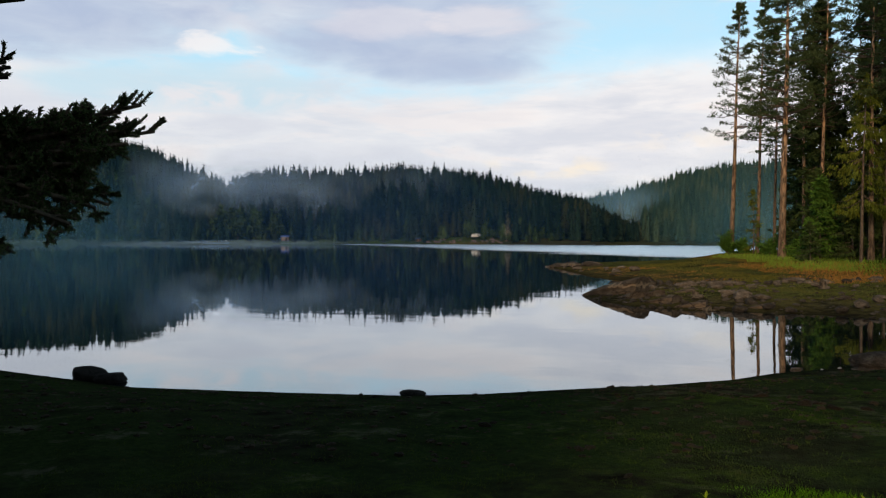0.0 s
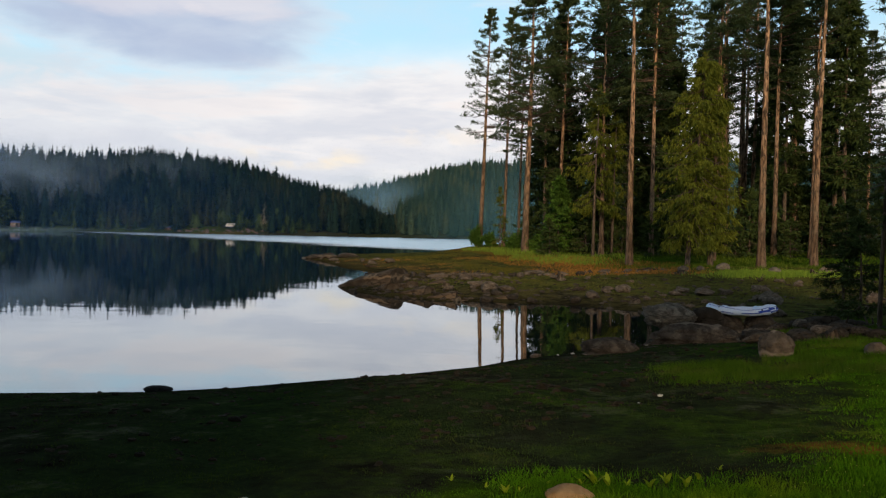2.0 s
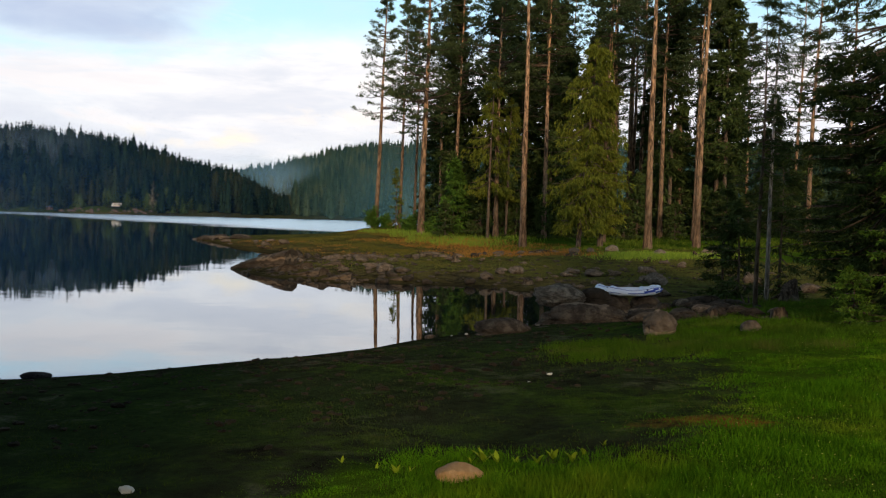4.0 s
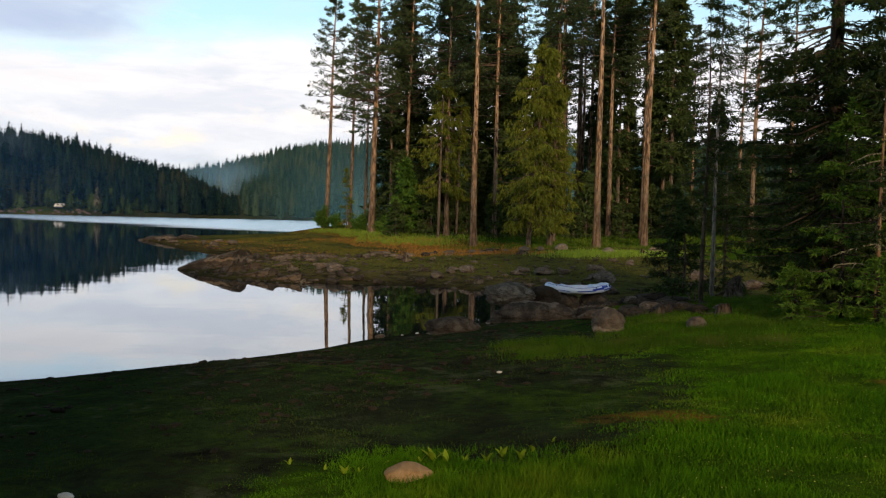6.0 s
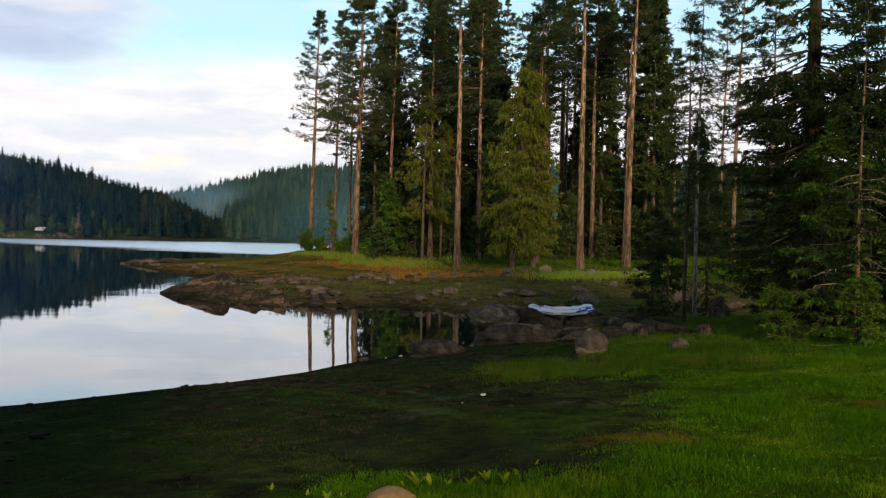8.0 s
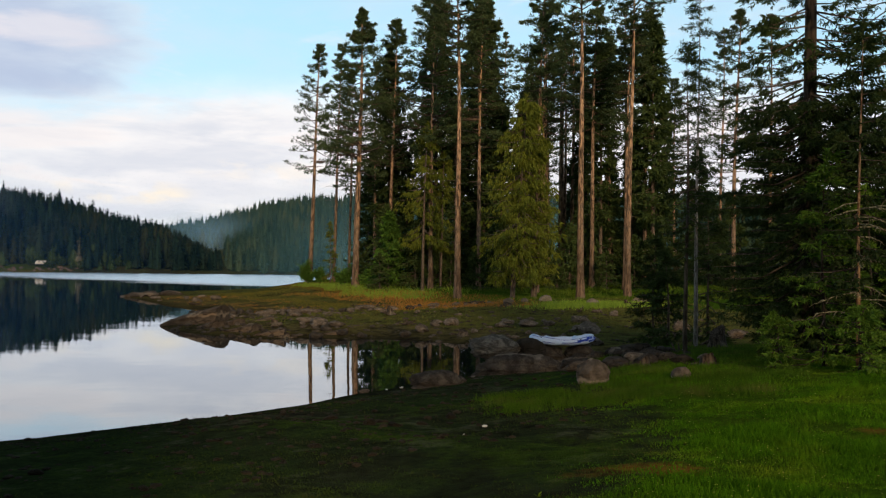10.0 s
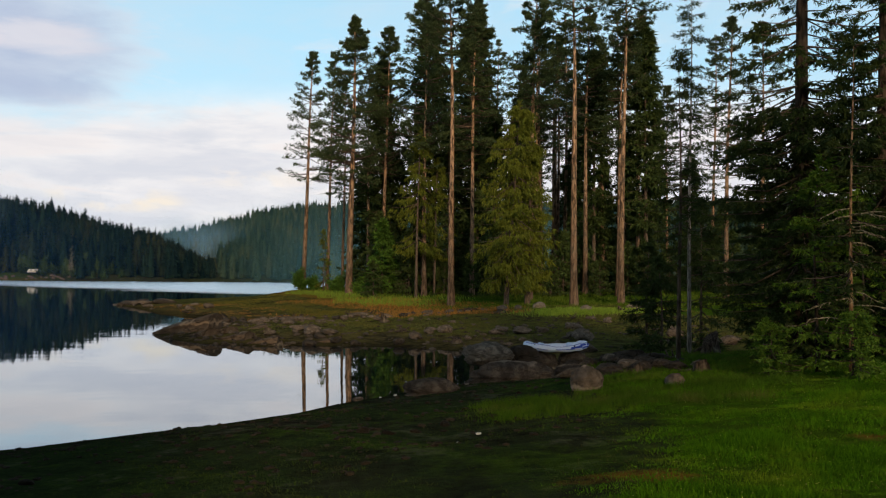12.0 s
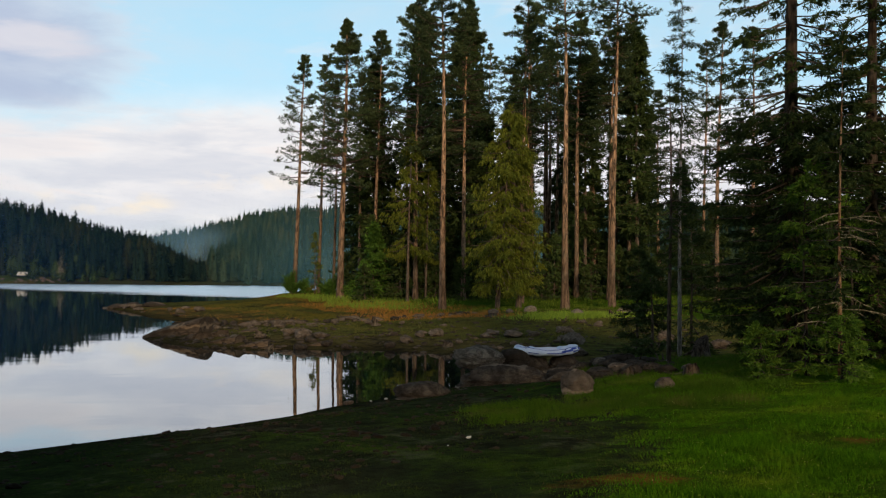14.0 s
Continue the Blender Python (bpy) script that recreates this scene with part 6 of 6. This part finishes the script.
for i, (x, y, l, turn) in enumerate([(-5.0, 48.0, 1.3, 10), (-4.4, 48.4, 1.0, 70), (-5.6, 48.5, 1.0, 140), (-3.6, 47.9, 0.9, 30), (-9.0, 47.0, 1.2, 15), (1.0, 46.0, 1.0, -20), (2.8, 27.2, 1.3, 12), (-2.0, 35.0, 0.9, 50), (-16.4, 54.5, 1.6, 60), (5.6, 40.0, 1.0, 100), (4.9, 20.4, 0.9, 30)]):
    driftwood(x, y, l, 0.05 + 0.01 * (i % 3), turn, i)


def litter(x, y, s, seed, label):
    bm = bmesh.new()
    bmesh.ops.create_icosphere(bm, subdivisions=2, radius=1)
    for v in bm.verts:
        k = noise.noise(v.co * 2.3 + Vector((seed, 0, 0)))
        v.co = Vector((v.co.x * s * (1 + 0.5 * k), v.co.y * s * 0.7 * (1 - 0.5 * k), (v.co.z + 0.6) * s * 0.35 * (1 + 0.6 * k)))
    me = bpy.data.meshes.new("litter")
    bm.to_mesh(me)
    bm.free()
    me.materials.append(M_PAPER)
    ob = new("litter", me)
    ob.matrix_world = pose(x, y, gz(x, y), 0, 0, seed * 50)
    tagged(ob, label, "litter", "litter")


litter(0.33, 10.6, 0.042, 1, "crumpled white paper scrap on the mud")
litter(0.08, 10.1, 0.025, 2, "small white paper scrap on the mud")
litter(-2.4, 5.0, 0.06, 3, "crumpled white plastic bag in the grass")
litter(5.38, 20.9, 0.09, 4, "white plastic bag under the trees")
litter(-1.15, 18.0, 0.05, 5, "white scrap at the water's edge")
litter(-1.45, 17.9, 0.035, 6, "white scrap at the water's edge")
litter(0.35, 19.2, 0.05, 7, "white scrap by the boulders")
place_rock(ROCKS[2], "rock", -1.9, 17.6, 0.12, 30, "dark stone at the water's edge", "black shore rocks", 0.2)


# ---------------------------------------------------------------- the big pine at the left


def build_left_pine():
    """A pine whose low boughs hang into view; shoots like candles, thick with needles."""
    rng = np.random.default_rng(91)
    bx, by = -6.6, 2.9
    base = np.array([bx, by, gz(bx, by) - 0.1])
    t = thing("pine_tree", *base, "old pine with low dark boughs hanging over the shore", "tree")
    pts = stem_points(13.0, (0.2, 0.0), rng)
    v, f = tube(pts, 0.26 * (1 - 0.8 * pts[:, 2] / 13), 12)
    part("trunk", raw_mesh("trunk", v, f, M_PINEBARK, False), None, t)

    def tip(a, e, d):
        a, e = radians(a), radians(e)
        return np.array([-math.sin(a) * d, math.cos(a) * d, 2.5 + math.tan(e) * d])

    arm = [(47.6, 6.8, 0.5), (48.5, 8.4, 0.9), (49.0, 6.9, 0.5), (49.6, 7.9, 0.8), (49.7, 6.3, 0.3), (50.3, 7.1, 0.6), (50.8, 6.3, 0.3), (51.3, 6.6, 0.5), (52.0, 6.8, 0.5), (52.5, 6.4, 0.4), (53.0, 7.0, 0.8), (54.0, 6.7, 0.4), (54.7, 6.9, 0.4), (55.5, 7.2, 0.7), (51.2, 5.5, 0.0), (50.3, 5.5, 0.1), (52.2, 5.4, 0.0), (53.4, 5.8, 0.2), (49.3, 6.0, 0.2)]
    shoulder = [(49.8, 5.5, -0.2), (50.7, 5.6, -0.2), (51.7, 5.4, -0.2), (53.1, 5.7, 0.0), (54.2, 6.2, 0.0), (52.2, 4.7, -0.2), (51.1, 5.0, -0.2), (54.8, 6.6, 0.2), (54.8, 5.3, 0.0), (53.8, 5.1, -0.1)]
    lower = [(51.6, 3.8, -0.3), (52.0, 4.3, -0.3), (52.6, 3.7, -0.3), (52.8, 4.3, -0.3), (53.1, 3.1, -0.2), (50.5, 2.8, 0.1), (50.3, 2.2, -0.1), (51.1, 2.0, -0.2), (51.9, 1.3, -0.3), (52.6, 1.0, -0.3), (53.3, 1.4, -0.3), (54.2, 1.8, -0.2), (54.8, 1.3, -0.2), (51.4, 2.7, 0.0), (53.9, 2.6, 0.0), (54.7, 2.6, 0.1), (52.3, 2.3, -0.1)]
    stray = [(55.9, -0.5, -0.1), (56.3, -1.0, -0.2), (56.1, -0.4, 0.0), (55.8, 10.1, 0.3), (56.1, 10.4, 0.5), (55.9, 9.5, 0.0), (56.4, 10.7, 0.4), (56.4, 13.6, 0.2), (55.0, 14.0, 0.3), (56.3, 12.4, 0.4)]
    lf = Heap()
    for a, e, bend, twigs, drop in [(*b, 14, 0.0) for b in arm + shoulder] + [(*b, 13, 0.75) for b in lower] + [(*b, 5, 0.2) for b in stray]:
        en = tip(a, e, rng.uniform(5.8, 6.5)) - base
        z0 = min(max(en[2] - 0.25 - 0.2 * bend + drop, 0.9), 7)
        st = on_stem(pts, np.array([z0]))[0]
        mid = (st + en) / 2 + np.array([0, 0, 0.05 - 0.12 * bend])
        u = np.linspace(0, 1, 8)[:, None]
        path = (1 - u) ** 2 * st + 2 * u * (1 - u) * mid + u ** 2 * en
        hp = Heap()
        hp.add(*tube(path, np.linspace(0.045, 0.012, 8), 6))
        ahead = (en - mid) / np.linalg.norm(en - mid)
        # side twigs near the end, then stout shoots that turn up like candles
        starts, ends = [], []
        for i in range(twigs):
            s = rng.uniform(0.52, 1.0)
            b = np.array([np.interp(s, u[:, 0], path[:, k]) for k in range(3)])
            way = ahead * rng.uniform(0.2, 1) + rng.normal(0, 0.6, 3) * [1, 1, 0.4]
            e2 = b + way / np.linalg.norm(way) * rng.uniform(0.04, 0.13)
            hp.add(*tube([b, e2], [0.010, 0.007], 4))
            for _ in range(4):
                q = b + (e2 - b) * rng.uniform(0.2, 1.0)
                way = ahead * 0.55 + rng.normal(0, 0.42, 3) + [0, 0, 0.15 + 0.4 * bend]
                starts.append(q)
                ends.append(q + way / np.linalg.norm(way) * rng.uniform(0.05, 0.11))
        if bend > 0.4:
            for _ in range(3):
                q = path[-1] - ahead * rng.uniform(0, 0.12)
                way = ahead * 0.8 + rng.normal(0, 0.2, 3) + [0, 0, 0.8 * bend]
                starts.append(q)
                ends.append(q + way / np.linalg.norm(way) * rng.uniform(0.10, 0.17))
        starts, ends = np.array(starts), np.array(ends)
        for q, w in zip(starts, ends):
            hp.add(*tube([q, w], [0.007, 0.009], 5))
        n = 78
        k = len(starts)
        w = rng.uniform(0, 1.0, (k, n, 1))
        at = starts[:, None] + (ends - starts)[:, None] * w
        way = (ends - starts)[:, None] / 0.09 * 0.7 + rng.normal(0, 0.5, (k, n, 3))
        m = k * n
        lf.add(*blades(at.reshape(-1, 3), way.reshape(-1, 3), rng.uniform(0.019, 0.036, m), 0.011, rng))
        tagged(part("bough", hp.mesh("bough", M_SPRUCEBARK), None, t), kind="stuff")
    tagged(part("needles", lf.mesh("needles", M_PINE, True), None, t), kind="stuff")
    # the crown higher up, out of sight but for its shade
    limbs = 60
    zz = rng.uniform(5.5, 12.9, limbs)
    az = rng.uniform(0, 6.28, limbs)
    ln = rng.uniform(1.5, 3.4, limbs) * np.clip((13.6 - zz) / 5, 0.2, 1)
    st = on_stem(pts, zz)
    en = st + np.stack([np.cos(az) * ln, np.sin(az) * ln, 0.15 * ln], -1)
    lf = Heap()
    lf.add(*sprays(st, en, 16, 0.8, 0.34, 0.12, 8, rng, side=0.9))
    tagged(part("crown", lf.mesh("crown", M_PINE, True), None, t), kind="stuff")


build_left_pine()


# ---------------------------------------------------------------- things on the far shore


def box(bm, x, y, z, sx, sy, sz, bevel=0.0):
    r = bmesh.ops.create_cube(bm, size=1.0)
    bmesh.ops.transform(bm, matrix=Matrix.Translation((x, y, z)) @ Matrix.Diagonal((sx, sy, sz, 1)), verts=r["verts"])
    if bevel:
        bmesh.ops.bevel(bm, geom=list({e for v in r["verts"] for e in v.link_edges}), offset=bevel, segments=2, affect="EDGES")


def far_place(a, inland):
    """The spot so many metres behind the far water's edge in a direction."""
    r = np.arange(330.0, 440.0, 0.5)
    x, y = -np.sin(radians(a)) * r, np.cos(radians(a)) * r
    i = int(np.argmax(shore(x, y) > inland))
    return float(x[i]), float(y[i])


def build_van(a, r):
    x, y = far_place(a, r)
    t = thing("camper_van", x, y, gz(x, y), "white camper van parked on the far shore", "van", turn=a)
    t.scale = (0.85, 0.85, 0.9)
    bm = bmesh.new()
    box(bm, 0, 0, 1.35, 4.6, 1.9, 1.7, 0.2)
    box(bm, -2.2, 0, 0.95, 1.2, 1.8, 0.9, 0.2)
    body = part("body", bm, M_WHITE, t)
    for px in (-0.9, 0.9):
        bm = bmesh.new()
        box(bm, px, -0.96, 1.7, 1.1, 0.03, 0.5)
        part("window", bm, M_GLASSY, body)
    for px in (-1.6, 1.4):
        for py in (-0.85, 0.85):
            bm = bmesh.new()
            bmesh.ops.create_cone(bm, cap_ends=True, segments=16, radius1=0.34, radius2=0.34, depth=0.22)
            bmesh.ops.transform(bm, matrix=pose(px, py, 0.34, 90, 0, 0), verts=bm.verts)
            part("wheel", bm, M_BLACK, t)


def build_hut(a, r, w, h, wallm, roofm, label):
    x, y = far_place(a, r)
    t = thing("hut", x, y, gz(x, y) - 0.1, label, "hut", turn=a)
    bm = bmesh.new()
    box(bm, 0, 0, h / 2, w, w * 0.7, h)
    part("wall", bm, wallm, t)
    bm = bmesh.new()
    vs = [bm.verts.new(p) for p in ((-w * 0.58, -w * 0.45, h), (w * 0.58, -w * 0.45, h), (w * 0.58, w * 0.45, h), (-w * 0.58, w * 0.45, h), (-w * 0.58, 0, h * 1.4), (w * 0.58, 0, h * 1.4))]
    for q in ((0, 1, 5, 4), (2, 3, 4, 5), (0, 4, 3), (1, 2, 5), (0, 3, 2, 1)):
        bm.faces.new([vs[i] for i in q])
    part("roof", bm, roofm, t)
    bm = bmesh.new()
    box(bm, w * 0.15, -w * 0.352, h * 0.42, w * 0.22, 0.05, h * 0.84)
    part("door", bm, M_GLASSY, t)


build_van(25.8, 11)
build_hut(38.3, 6, 3.6, 2.0, M_GREYBOARD, M_BLUE_TARP, "small grey hut with blue roof on the far shore")
build_hut(29.6, 5, 2.5, 1.5, M_REDBROWN, M_BLUE_TARP, "low red-brown shelter with blue tarpaulin")
rng = np.random.default_rng(44)
REDS = [rock_mesh("rock", 170 + i, M_REDSTONE, 2, (1, 0.7, 0.6), 0.4, 6, True) for i in range(4)]
for i in range(34):
    a = rng.uniform(23.6, 29.0)
    x, y = far_place(a, rng.uniform(1.0, 8.0))
    place_rock(REDS[i % 4], "rock", x, y, rng.uniform(0.5, 1.3), rng.uniform(0, 360), "reddish boulder on the far shore", "boulders on the far shore", 0.25)
x, y = far_place(23.7, 6)
make_shrub(x, y, 13, 2.0, M_LICHEN, 81, "bare_tree", "bare grey tree on the far shore", "", (0.9, 0.12), 260)
for a, h, r in ((26.3, 5.0, 12), (25.35, 2.6, 9), (24.7, 6.5, 12)):
    x, y = far_place(a, r)
    make_shrub(x, y, h, 1.9, M_SCRUB, int(a * 10), "shrub", "leafy shrub beside the parked van", "shrubs by the van", (1.0, 0.7), 300)
for i, (a, h, w) in enumerate(((38.9, 15, 4.0), (40.2, 18, 4.6), (41.3, 19, 5.0), (42.4, 16, 4.4))):
    x, y = far_place(a, 7)
    make_shrub(x, y, h, w, M_SCRUB, 820 + i, "broadleaf_tree", "olive broadleaf tree on the far shore", "broadleaf trees on the far shore", (1.7, 1.2), 700)
